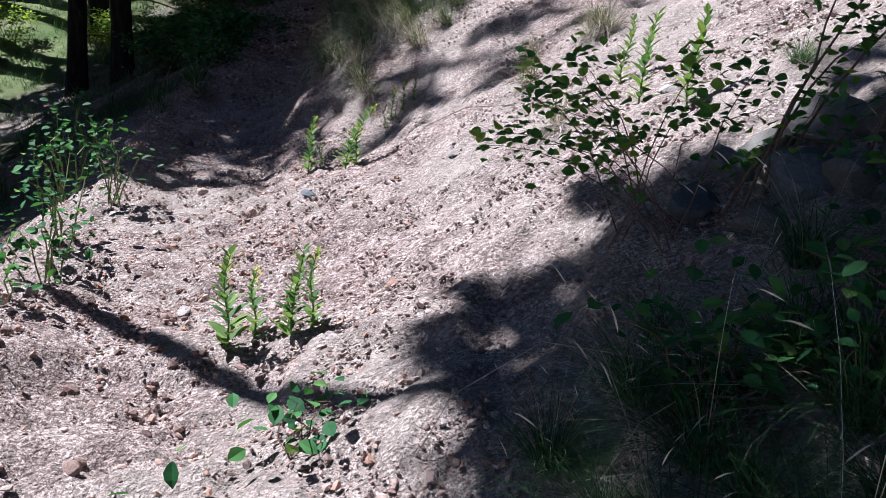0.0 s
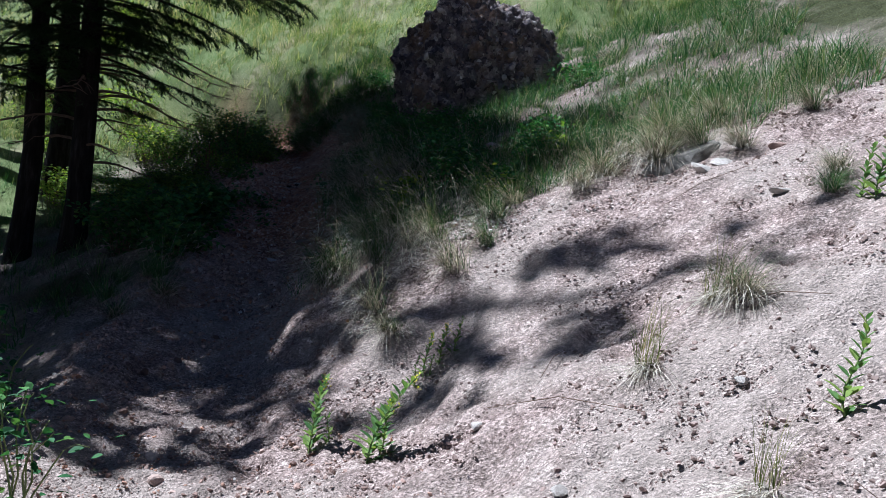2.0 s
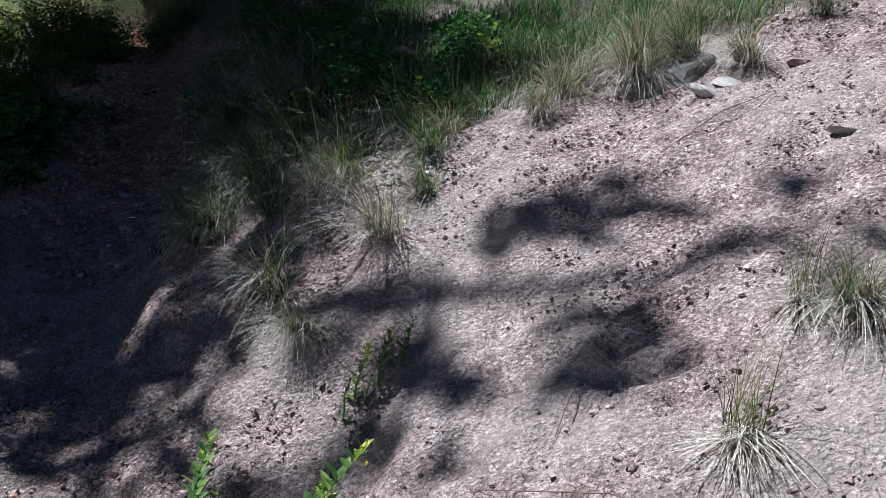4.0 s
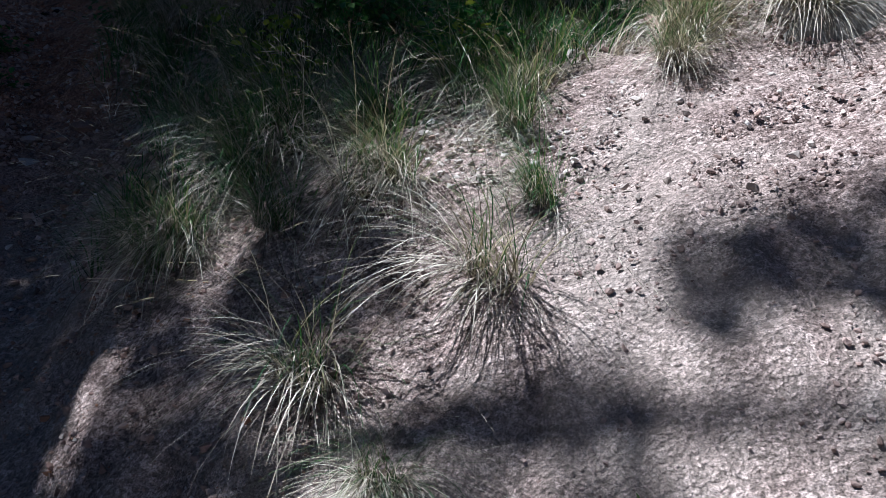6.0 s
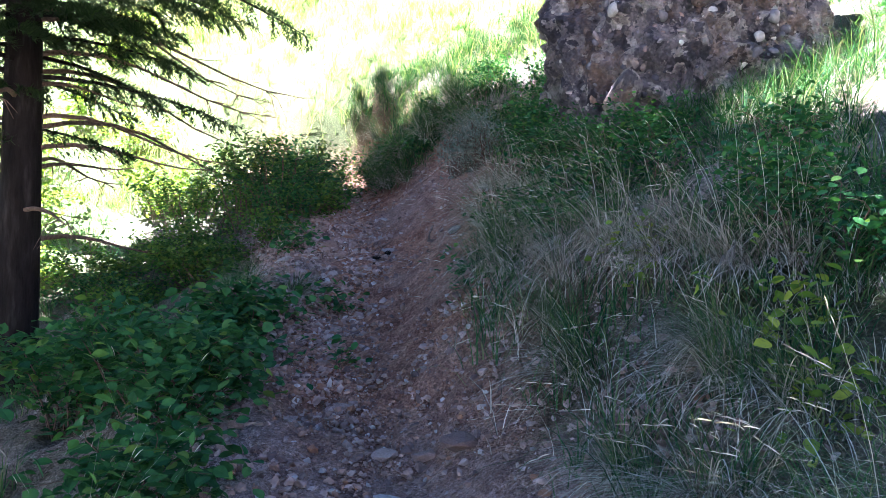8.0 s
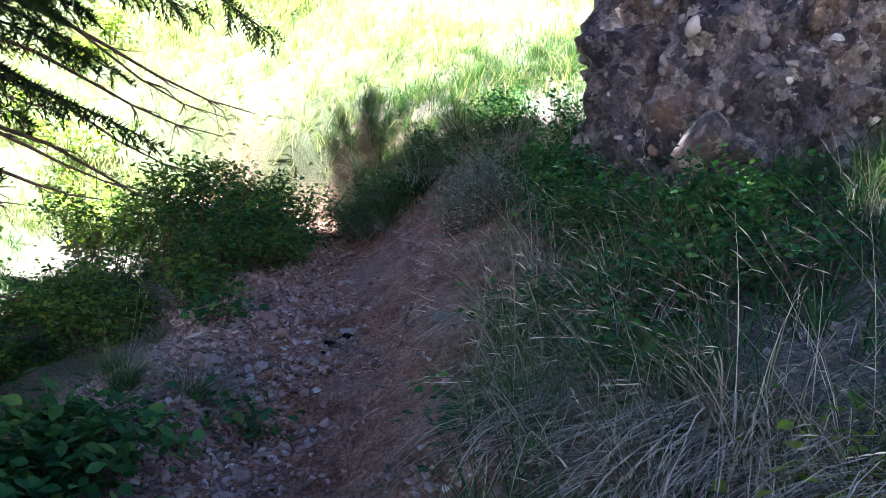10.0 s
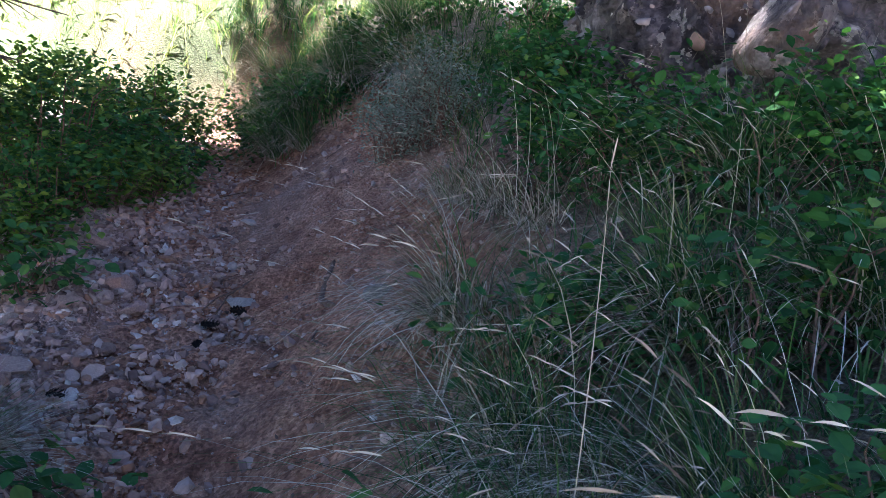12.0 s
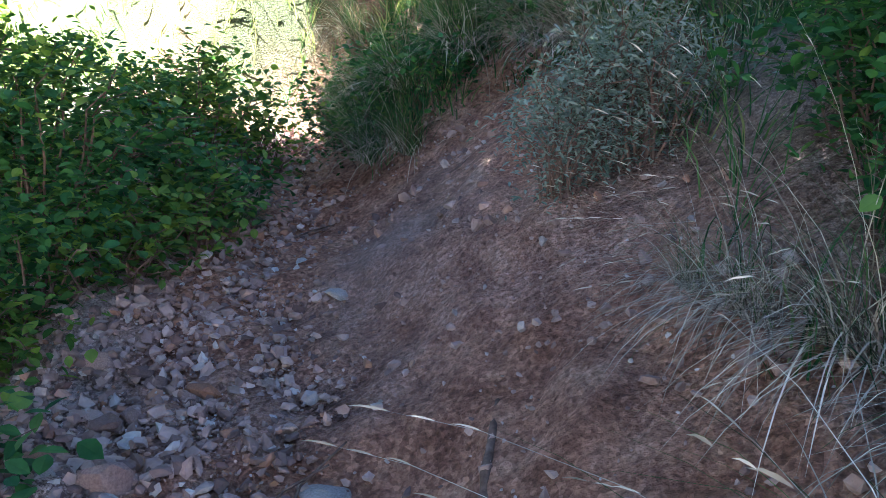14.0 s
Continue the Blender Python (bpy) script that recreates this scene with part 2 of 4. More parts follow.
OLIVE = blade_material("olive_blade", [(0.0, (0.06, 0.085, 0.03)), (0.4, (0.11, 0.135, 0.05)), (0.8, (0.21, 0.20, 0.09)), (1.0, (0.36, 0.31, 0.18))])
# Paler than green_blade: part of the meadow's sunlight is put into its colour.
MEADOW_LIT = blade_material("meadow_blade", [(0.0, (0.06, 0.11, 0.035)), (0.4, (0.11, 0.17, 0.06)), (0.7, (0.21, 0.24, 0.12)), (1.0, (0.40, 0.37, 0.25))], glow=0.45)
STRAW = blade_material("straw", [(0.0, (0.07, 0.058, 0.05)), (0.35, (0.27, 0.235, 0.205)), (0.7, (0.52, 0.48, 0.43)), (1.0, (0.74, 0.70, 0.64))], 0.75, 0.15)
LEAF = blade_material("leaf", [(0.0, (0.016, 0.07, 0.026)), (0.5, (0.033, 0.12, 0.04)), (0.85, (0.06, 0.17, 0.05)), (1.0, (0.15, 0.25, 0.06))], 0.5, 0.25)
LEAF_ONE = blade_material("shrub_leaf", [(0.0, (0.03, 0.11, 0.03)), (0.6, (0.065, 0.19, 0.045)), (1.0, (0.20, 0.31, 0.06))], 0.45, 0.4, False)
# Yellow-green, brighter copy of leaf: the bushes' sunlit look is partly its colour.
FRESH_LIT = blade_material("fresh_leaf", [(0.0, (0.10, 0.19, 0.035)), (0.6, (0.17, 0.27, 0.05)), (1.0, (0.32, 0.38, 0.07))], 0.5, 0.45)
FORB = blade_material("forb_leaf", [(0.0, (0.06, 0.13, 0.05)), (0.7, (0.11, 0.20, 0.07)), (1.0, (0.22, 0.30, 0.08))], 0.5, 0.35)
BLOOM = blade_material("bloom", [(0.0, (0.45, 0.40, 0.04)), (1.0, (0.62, 0.58, 0.10))], 0.6, 0.3)
# Lighter copy of leaf: sunlight on the trailside bushes put into their colour.
LIT_BUSH = blade_material("bush_leaf", [(0.0, (0.03, 0.10, 0.028)), (0.5, (0.075, 0.17, 0.04)), (1.0, (0.19, 0.29, 0.06))], 0.5, 0.4)
SAGE = blade_material("sage_leaf", [(0.0, (0.11, 0.16, 0.14)), (0.6, (0.20, 0.265, 0.24)), (1.0, (0.31, 0.37, 0.34))], 0.8, 0.15)
NEEDLE = blade_material("needle", [(0.0, (0.012, 0.03, 0.012)), (0.6, (0.025, 0.055, 0.02)), (1.0, (0.05, 0.085, 0.03))], 0.6, 0.15)
TWIG, _n, _l, _b = material("twig", 0.9, 0.15)
_l.new(ramp(_n, _l, tex(_n, _l, "noise", 40).outputs[0], [(0.3, (0.07, 0.045, 0.035)), (0.7, (0.19, 0.13, 0.10))]), _b.inputs["Base Color"])
STEM, _n, _l, _b = material("green_stem", 0.7, 0.3)
_l.new(ramp(_n, _l, tex(_n, _l, "noise", 30).outputs[0], [(0.3, (0.10, 0.15, 0.05)), (0.7, (0.20, 0.22, 0.08))]), _b.inputs["Base Color"])


# ---- mesh helpers: all pieces are (vertices, triangles) ----
def tri_mesh(name, v, f, mat, smooth_faces=False):
    v, f = np.asarray(v, np.float32), np.asarray(f, np.int32)
    me = bpy.data.meshes.new(name)
    me.vertices.add(len(v))
    me.vertices.foreach_set("co", v.ravel())
    me.loops.add(f.size)
    me.loops.foreach_set("vertex_index", f.ravel())
    me.polygons.add(len(f))
    me.polygons.foreach_set("loop_start", np.arange(0, f.size, 3, dtype=np.int32))
    me.polygons.foreach_set("use_smooth", np.full(len(f), smooth_faces))
    me.update(calc_edges=True)
    me.materials.append(mat)
    return me


def joined(pieces):
    vs, fs, k = [], [], 0
    for v, f in pieces:
        vs.append(v)
        fs.append(np.asarray(f) + k)
        k += len(v)
    return np.concatenate(vs), np.concatenate(fs)


def part(name, me, parent, label="", kind=""):
    ob = new(name, me)
    ob.parent = parent
    return tagged(ob, label, kind=kind)


def thing(name, x, y, turn=0.0, z=None, sink=0.0):
    ob = new(name)
    ob.location = (x, y, (gz(x, y) if z is None else z) - sink)
    ob.rotation_euler = (0, 0, turn)
    return ob


def repeated(v, f, turns, places):
    """Copies of one piece: turns (n, 3, 3), places (n, 3)."""
    n, k = len(places), len(v)
    vv = np.einsum('nij,kj->nki', turns, v) + places[:, None, :]
    ff = np.asarray(f)[None] + (np.arange(n) * k)[:, None, None]
    return vv.reshape(-1, 3), ff.reshape(-1, 3)


def spin(az, tilt, size, r=None):
    """Turns: the piece's y axis points to az (radians from +x), raised by tilt; scaled by size."""
    ca, sa, ct, st = np.cos(az), np.sin(az), np.cos(tilt), np.sin(tilt)
    y = np.stack([ca * ct, sa * ct, st], -1)
    x = np.stack([sa, -ca, 0 * az], -1)
    z = np.cross(x, y)
    if r is not None:
        c, s = np.cos(r)[:, None], np.sin(r)[:, None]
        x, z = c * x + s * z, c * z - s * x
    return np.stack([x, y, z], -1) * np.asarray(size)[:, None, None]


def blades(base, height, az, lean, curl, width, segs=4):
    """Grass: strips that rise from base, lean over towards az and curl down."""
    n = len(base)
    p, rows = base.astype(float).copy(), []
    side = np.stack([-np.sin(az), np.cos(az), 0 * az], -1)
    for k in range(segs + 1):
        t = k / segs
        w = width * (1 - t) ** 0.6 * 0.5 if k < segs else 0 * width
        if k < segs:
            rows += [p - side * w[:, None], p + side * w[:, None]]
        else:
            rows += [p.copy()]
        phi = lean + curl * t
        p = p + (height / segs)[:, None] * np.stack([np.sin(phi) * np.cos(az), np.sin(phi) * np.sin(az), np.cos(phi)], -1)
    v = np.stack(rows, 1)
    f = []
    for k in range(segs - 1):
        a = 2 * k
        f += [(a, a + 1, a + 3), (a, a + 3, a + 2)]
    f.append((2 * segs - 2, 2 * segs - 1, 2 * segs))
    f = np.array(f)[None] + (np.arange(n) * (2 * segs + 1))[:, None, None]
    return v.reshape(-1, 3), f.reshape(-1, 3)


def tube(points, radii, sides=5):
    points = [Vector(p) for p in points]
    v, f = [], []
    for k, p in enumerate(points):
        d = (points[min(k + 1, len(points) - 1)] - points[max(k - 1, 0)]).normalized()
        a = d.orthogonal().normalized()
        b = d.cross(a)
        for s in range(sides):
            q = 2 * math.pi * s / sides
            v.append(p + (a * math.cos(q) + b * math.sin(q)) * radii[k])
        if k:
            for s in range(sides):
                i, j = (k - 1) * sides + s, (k - 1) * sides + (s + 1) % sides
                f += [(i, j, j + sides), (i, j + sides, i + sides)]
    v.append(points[-1])
    e = len(v) - 1
    f += [(e - sides + s, e - sides + (s + 1) % sides, e) for s in range(sides)]
    return np.array([tuple(q) for q in v]), np.array(f)


# one leaf, 1 long along y, folded along its midrib
LEAF_V = np.array([(0, 0, 0), (0.20, 0.16, 0.05), (0.34, 0.42, 0.08), (0.27, 0.70, 0.06), (0, 1, -0.04), (-0.27, 0.70, 0.06),
                   (-0.34, 0.42, 0.08), (-0.20, 0.16, 0.05), (0, 0.35, 0.0), (0, 0.68, 0.01)])
LEAF_F = np.array([(0, 1, 8), (1, 2, 8), (2, 3, 9), (2, 9, 8), (3, 4, 9), (4, 5, 9), (5, 6, 9), (6, 8, 9), (6, 7, 8), (7, 0, 8)])
NARROW_V = LEAF_V * (0.5, 1, 0.8)


def rock_piece(seed, detail=2, flat=0.7, cuts=9):
    """An angular stone about 1 across: a ball with planes cut off, and roughened."""
    r = random.Random(seed)
    bm = bmesh.new()
    bmesh.ops.create_icosphere(bm, subdivisions=detail, radius=0.62)
    planes = [(Vector((r.gauss(0, 1), r.gauss(0, 1), r.gauss(0, 1))).normalized(), r.uniform(0.30, 0.48)) for _ in range(cuts)]
    off = Vector((r.random() * 50, r.random() * 50, r.random() * 50))
    for q in bm.verts:
        for d, s in planes:
            over = q.co.dot(d) - s
            if over > 0:
                q.co -= d * over * 0.92
        q.co *= 1 + 0.10 * noise.noise(q.co * 3 + off)
        q.co.z *= flat
    bm.verts.index_update()
    v = np.array([tuple(q.co) for q in bm.verts])
    f = np.array([[q.index for q in face.verts] for face in bm.faces])
    bm.free()
    return v, f


# ---- ground ----
def axis(lo, hi, step, far, grow=1.16):
    mid = list(np.arange(lo, hi + step / 2, step))
    up, d = [hi], step
    while up[-1] < far:
        d *= grow
        up.append(up[-1] + d)
    down, d = [lo], step
    while down[-1] > -far:
        d *= grow
        down.append(down[-1] - d)
    return np.array(down[:0:-1] + mid + up[1:])


def build_ground():
    xs, ys = axis(-6.0, 4.6, 0.035, 400), axis(-5.0, 13.5, 0.035, 400)
    gx, gy = np.meshgrid(xs, ys)
    far = smooth(40, 120, np.hypot(gx, gy))
    z = ground_z(gx, gy)
    z = z + 0.05 * fbm(gx, gy, 0.11, 2, 21) * (1 - far)
    nx, ny = len(xs), len(ys)
    i = (np.arange(ny - 1)[:, None] * nx + np.arange(nx - 1)[None]).ravel()
    f = np.concatenate([np.stack([i, i + 1, i + nx + 1], 1), np.stack([i, i + nx + 1, i + nx], 1)])
    me = tri_mesh("ground", np.stack([gx.ravel(), gy.ravel(), z.ravel()], 1), f, SOIL, True)
    u = trail_u(gx, gy)
    trail = (1 - smooth(0.35, 0.8, -u)) * (1 - smooth(0.8, 1.7, u)) * smooth(3.2, 7.0, gy) * np.clip(1.1 + 0.8 * fbm(gx, gy, 0.7, 3, 12), 0, 1)
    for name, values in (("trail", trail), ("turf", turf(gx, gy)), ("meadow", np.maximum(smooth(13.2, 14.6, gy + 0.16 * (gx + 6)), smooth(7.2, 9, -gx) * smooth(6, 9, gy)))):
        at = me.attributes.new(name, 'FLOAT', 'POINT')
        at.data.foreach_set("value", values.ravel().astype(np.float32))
    return tagged(new("ground", me), "pinkish dry soil bank with a narrow trail", "ground", kind="structure")


build_ground()


# ---- boulder and far cliff ----
def boulder(name, at, radii, seed, detail, mat, label, category, rough=0.24):
    bm = bmesh.new()
    bmesh.ops.create_icosphere(bm, subdivisions=detail, radius=1.0)
    off = Vector((seed * 7.3, seed * 3.1, seed))
    for q in bm.verts:
        d = q.co.normalized()
        k = (abs(d.x) ** 3.2 + abs(d.y) ** 3.2 + abs(d.z) ** 3.2) ** (-1 / 3.2)
        p = Vector((d.x * radii[0], d.y * radii[1], d.z * radii[2])) * k
        s = noise.fractal(p * 0.9 + off, 0.9, 2.1, 4)
        lump = noise.cell(p * 5.5 + off * 2) * 0.5 + noise.cell(p * 11 + off) * 0.35
        pit = abs(noise.noise(p * 2.3 + off))
        p.x *= 1 - 0.16 * max(0.0, p.z - 0.1)
        q.co = p + d * (rough * s + 0.10 * lump + 0.11 * noise.noise(p * 6 + off) + 0.04 * noise.noise(p * 14 + off) - 0.10 * max(0, 0.10 - pit) * 6)
    me = bpy.data.meshes.new(name)
    bm.to_mesh(me)
    bm.free()
    me.materials.append(mat)
    for p in me.polygons:
        p.use_smooth = True
    ob = new(name, me)
    ob.location = at
    return tagged(ob, label, category)


big = boulder("boulder", (-0.70, 10.25, 3.05), (1.16, 1.36, 1.35), 3, 6, BOULDER, "large grey conglomerate boulder set in the grassy bank", "boulder")
v, f = rock_piece(77, 3, 1.25, 7)
lump = part("embedded_stone", tri_mesh("embedded_stone", v * (0.25, 0.32, 0.27), f, BOULDER, True), big, "smooth pale stone sticking out of the boulder")
lump.location = (-0.50, -1.53, -0.48)
lump.rotation_euler = (0.3, 0.35, 0.2)
v, f = rock_piece(78, 3, 1.0, 9)
knob = part("embedded_stone", tri_mesh("embedded_stone", v * (0.26, 0.26, 0.3), f, BOULDER, True), big, "dark rounded stone in the boulder")
knob.location = (0.1, -1.34, 0.42)



def pebbles_on(ob, count, seed):
    """Pebbles of the conglomerate, half sunk in its face."""
    g = np.random.default_rng(seed)
    me = ob.data
    co, no = np.empty(len(me.vertices) * 3, np.float32), np.empty(len(me.vertices) * 3, np.float32)
    me.vertices.foreach_get("co", co)
    me.vertices.foreach_get("normal", no)
    co, no = co.reshape(-1, 3), no.reshape(-1, 3)
    pick = np.nonzero(co[:, 1] < 0.6)[0]
    pick = g.choice(pick, count, replace=False)
    pieces = []
    for k in range(6):
        v, f = rock_piece(820 + k, 2, 0.6 + 0.08 * k, 12)
        at = pick[k::6]
        n = len(at)
        size = 0.025 * (0.13 / 0.025) ** (g.random(n) ** 3.0)
        turn = spin(g.uniform(0, 6.28, n), g.uniform(-0.8, 0.8, n), size, g.uniform(0, 6.28, n))
        pieces.append(repeated(v, f, turn, co[at] - no[at] * (0.2 * size)[:, None]))
    return part("pebble_stuff", tri_mesh("pebble_stuff", *joined(pieces), PEBBLE, True), ob, "grey, purple and white pebbles set in the rock", kind="stuff")


pebbles_on(big, 1900, 17)
cliff_pieces = []
for k in range(46):
    v, f = rock_piece(300 + k, 3, 1.1, 8)
    x = rng.uniform(-26, 14)
    y = 33 + rng.uniform(0, 4) + 0.08 * abs(x)
    s = np.array([rng.uniform(2.0, 4.5), rng.uniform(2, 3.5), rng.uniform(2.0, 5.5)])
    z0 = float(meadow_z(x, y))
    cliff_pieces.append((v * s + (x, y, z0 + 0.4), f))
tagged(new("cliff", tri_mesh("cliff", *joined(cliff_pieces), CLIFF)), "pale reddish cliff band above the meadow", "cliff", kind="structure")


# pinkish outcrop above the meadow's near edge
for k in range(9):
    v, f = rock_piece(360 + k, 3, 1.0, 9)
    x = -3.0 + 0.72 * k
    y = 17.1 - 0.32 * k + 0.25 * math.sin(5 * k)
    w = 0.95 + 0.25 * math.sin(3 * k)
    rock = new("outcrop_rock", tri_mesh("outcrop_rock", v * (w, 0.9, 0.8 + 0.3 * math.sin(7 * k) ** 2), f, CLIFF))
    rock.location, rock.rotation_euler = (x, y, gz(x, y) + 0.22), (0.1 * math.sin(k), 0.15 * math.cos(2 * k), 1.3 * k)
    tagged(rock, "pale pinkish rock of a low outcrop in the meadow", "rock", "outcrop rocks")


# ---- conifers ----
def needle_spray(r, a, d, length, dense, per, size):
    """A bough: its twigs with needles, from a in the flat way d, drooping."""
    pieces_w, base, hh, az, ln = [], [], [], [], []
    pts = []
    for k in range(7):
        t = k / 6
        pts.append(Vector(a) + Vector(d) * length * t + Vector((0, 0, 0.06 * length * t - 0.22 * length * t * t)))
    pieces_w.append(tube(pts, [0.028 * (1 - 0.85 * k / 6) * (0.4 + length / 3) for k in range(7)], 4))
    heading = math.atan2(d[1], d[0])
    n = int(dense * length)
    for k in range(n):
        t = 0.22 + 0.78 * (k + r.random()) / n
        i = min(int(t * 6), 5)
        p = pts[i].lerp(pts[i + 1], t * 6 - i)
        side = r.choice((-1, 1)) * r.uniform(0.5, 1.25)
        tl = length * 0.26 * (1.15 - t) + 0.10
        ta = heading + side
        for j in range(9):
            s = tl * (j + 1) / 9
            q = p + Vector((math.cos(ta) * s, math.sin(ta) * s, -0.35 * s * s / max(tl, 0.1) - 0.15 * s))
            for _ in range(per):
                base.append(tuple(q))
                hh.append(size * r.uniform(0.08, 0.15))
                az.append(ta + r.uniform(-0.9, 0.9))
                ln.append(r.uniform(1.0, 2.3))
    return pieces_w, (base, hh, az, ln)


def conifer_meshes(seed, height, low, reach, radius, boughs, dense=17, per=2, size=1.0, width=0.017):
    r = random.Random(seed)
    pts = [(0.05 * math.sin(k), 0.05 * math.cos(1.7 * k), height * k / 12 - 0.4) for k in range(13)]
    tv, tf = tube(pts, [radius * (1.25 if k == 0 else 1) * (1 - 0.93 * k / 12) for k in range(13)], 14)
    wood, base, hh, az, ln = [], [], [], [], []
    for k in range(boughs):
        z = low + (height - low - 0.3) * (k / boughs) ** 1.15
        q = k * 2.4 + r.uniform(-0.4, 0.4)
        length = max(0.35, reach * (1 - (z - low) / (height - low)) ** 0.75 * r.uniform(0.75, 1.1))
        if z < low + 1.2:
            length *= 0.55
        w, g = needle_spray(r, (0, 0, z), (math.cos(q), math.sin(q), 0.0), length, dense, per, size)
        wood += w
        for a, b in zip((base, hh, az, ln), g):
            a += b
    base, hh, az, ln = (np.array(a) for a in (base, hh, az, ln))
    nv, nf = blades(base, hh, az, ln, 0.2 + 0 * hh, width * size + 0 * hh, 1)
    return (tri_mesh("trunk", tv, tf, BARK, True), tri_mesh("bough_wood", *joined(wood), BARK), tri_mesh("needle_foliage", nv, nf, NEEDLE))


def dead_branch(r, z, q, length, droop):
    pts = [Vector((0.1 * math.cos(q), 0.1 * math.sin(q), z))]
    for k in range(1, 8):
        t = k / 7
        pts.append(Vector((math.cos(q + 0.12 * math.sin(3 * t)) * length * t, math.sin(q + 0.12 * math.sin(3 * t)) * length * t, z - droop * t + 0.05 * length * math.sin(5 * t))))
    pieces = [tube(pts, [0.026 * (1 - 0.85 * k / 7) for k in range(8)], 5)]
    for _ in range(int(length * 5)):
        k = r.randint(2, 6)
        a = pts[k]
        s = q + r.choice((-1, 1)) * r.uniform(0.5, 1.2)
        m = r.uniform(0.12, 0.45)
        pieces.append(tube([a, a + Vector((math.cos(s) * m * 0.5, math.sin(s) * m * 0.5, -0.04)), a + Vector((math.cos(s) * m, math.sin(s) * m, -r.uniform(0.05, 0.25)))], [0.007, 0.005, 0.002], 3))
    return tri_mesh("dead_branch", *joined(pieces), TWIG)


CONIFER = conifer_meshes(5, 14.0, 2.8, 3.2, 0.19, 105, 24, 4, 0.75, 0.02)
SHADE_CONIFER = conifer_meshes(7, 18.0, 6.5, 3.2, 0.24, 100, 9, 1, 2.3, 0.032)
THIN_CONIFER = conifer_meshes(9, 18.0, 6.5, 2.4, 0.2, 34, 7, 1, 2.3, 0.034)
SLENDER_CONIFER = conifer_meshes(6, 15.0, 8.0, 2.4, 0.085, 70, 14, 1, 2.3, 0.034)
HIGH_CONIFER = conifer_meshes(6, 15.0, 8.0, 2.4, 0.17, 60, 9, 1, 2.2, 0.032)


def conifer(x, y, turn, size, label, lean=(0, 0), z=None, meshes=None):
    t = thing("conifer", x, y, turn, z, 0.1)
    t.scale = (size, size, size)
    t.rotation_euler = (lean[0], lean[1], turn)
    tagged(t, label, "tree", "conifers beside the trail")
    for me, kind in zip(meshes or CONIFER, ("", "stuff", "stuff")):
        part(me.name, me, t, kind=kind)
    return t


r = random.Random(11)
near_fir = conifer(-6.27, 8.15, 0.4, 1.0, "tall dark conifer with bare dead lower branches")
for z, q, length, droop in ((2.35, 1.38, 4.0, 0.05), (2.45, 0.9, 1.9, 0.15), (2.7, 1.2, 1.4, -0.1), (1.95, 1.1, 1.1, -0.2), (1.35, 1.0, 1.5, 0.0), (2.85, 1.3, 3.2, 0.2), (2.0, 1.75, 2.3, -0.1),
                            (3.3, 0.65, 2.5, 0.3), (3.4, 1.35, 3.6, 0.1), (3.0, 1.0, 2.6, 0.1), (2.4, 2.6, 1.8, 0.1), (2.0, -2.2, 1.6, 0.2), (2.6, -1.2, 1.5, 0.2), (1.7, 3.0, 1.4, 0.1), (1.6, -0.6, 1.2, 0.0), (2.15, 0.3, 1.6, 0.0)):
    b = part("dead_branch", dead_branch(r, z, q - 0.4, length, droop), near_fir, "bare grey dead branch")
for z, q, length, dense in ((3.15, -0.9, 1.3, 34), (3.3, -0.2, 1.5, 34), (3.45, 0.4, 1.3, 34), (3.55, -1.3, 1.4, 34), (3.6, 0.1, 1.7, 34), (3.2, -1.7, 1.2, 34), (3.7, 0.9, 1.2, 34), (3.35, -0.55, 1.5, 34),
                            (4.3, -0.4, 2.6, 26), (4.5, 0.1, 3.2, 26), (4.7, -0.8, 2.6, 26), (4.6, 0.5, 3.0, 26), (4.9, -0.15, 3.3, 26)):
    wood, (base, hh, az, ln) = needle_spray(r, (0, 0, z), (math.cos(q - 0.4), math.sin(q - 0.4), 0.0), length, dense, 4, 0.75)
    bough = part("bough", tri_mesh("bough", *joined(wood), BARK), near_fir, "dense drooping green bough")
    part("needle_foliage", tri_mesh("needle_foliage", *blades(np.array(base), np.array(hh), np.array(az), np.array(ln), 0.2 + np.zeros(len(hh)), 0.016 + np.zeros(len(hh)), 1), NEEDLE), bough, kind="stuff")
conifer(-6.97, 7.95, 2.1, 0.92, "tall dark conifer leaning slightly", (0.0, 0.10))
# Added conifers, nearly all out of view, that cast shade and block sky.
for x, y, turn, size in ((-8.6, 11.0, 1.0, 0.9), (-11.4, 9.8, 0.5, 1.0), (-10.3, 8.2, 2.0, 1.0), (-8.4, 6.7, 4.2, 0.98), (-10.0, 4.6, 2.2, 0.95),
                         (-8.6, 2.6, 1.4, 0.66), (-7.0, 5.5, 0.4, 0.78), (-6.9, 2.1, 0.9, 0.62),
                         (3.5, -9.5, 1.1, 0.8), (0.0, -10.5, 2.0, 0.9), (6.8, -7.8, 3.0, 0.9), (9.5, -3.0, 4.0, 0.9), (-5.5, -7.5, 5.0, 0.9), (-15.5, 1.5, 0.6, 1.0), (-15.0, -3.0, 1.6, 1.0)):
    conifer(x, y, turn, size, "tall dark conifer added to cast shade and block sky", meshes=SHADE_CONIFER)
# Added out of view so that its thin crown dapples the bank.
for x, y, turn, size in ((-7.3, 3.72, 3.1, 1.0),):
    conifer(x, y, turn, size, "unseen conifer with a thin open crown, added to dapple the bank", meshes=THIN_CONIFER)
# Added out of view, leaning so its crown shades the lower bank.
conifer(-2.55, -0.55, 0.3, 1.0, "unseen leaning conifer with a slender trunk, added for its shade", (0.18, 0.0), meshes=SLENDER_CONIFER)
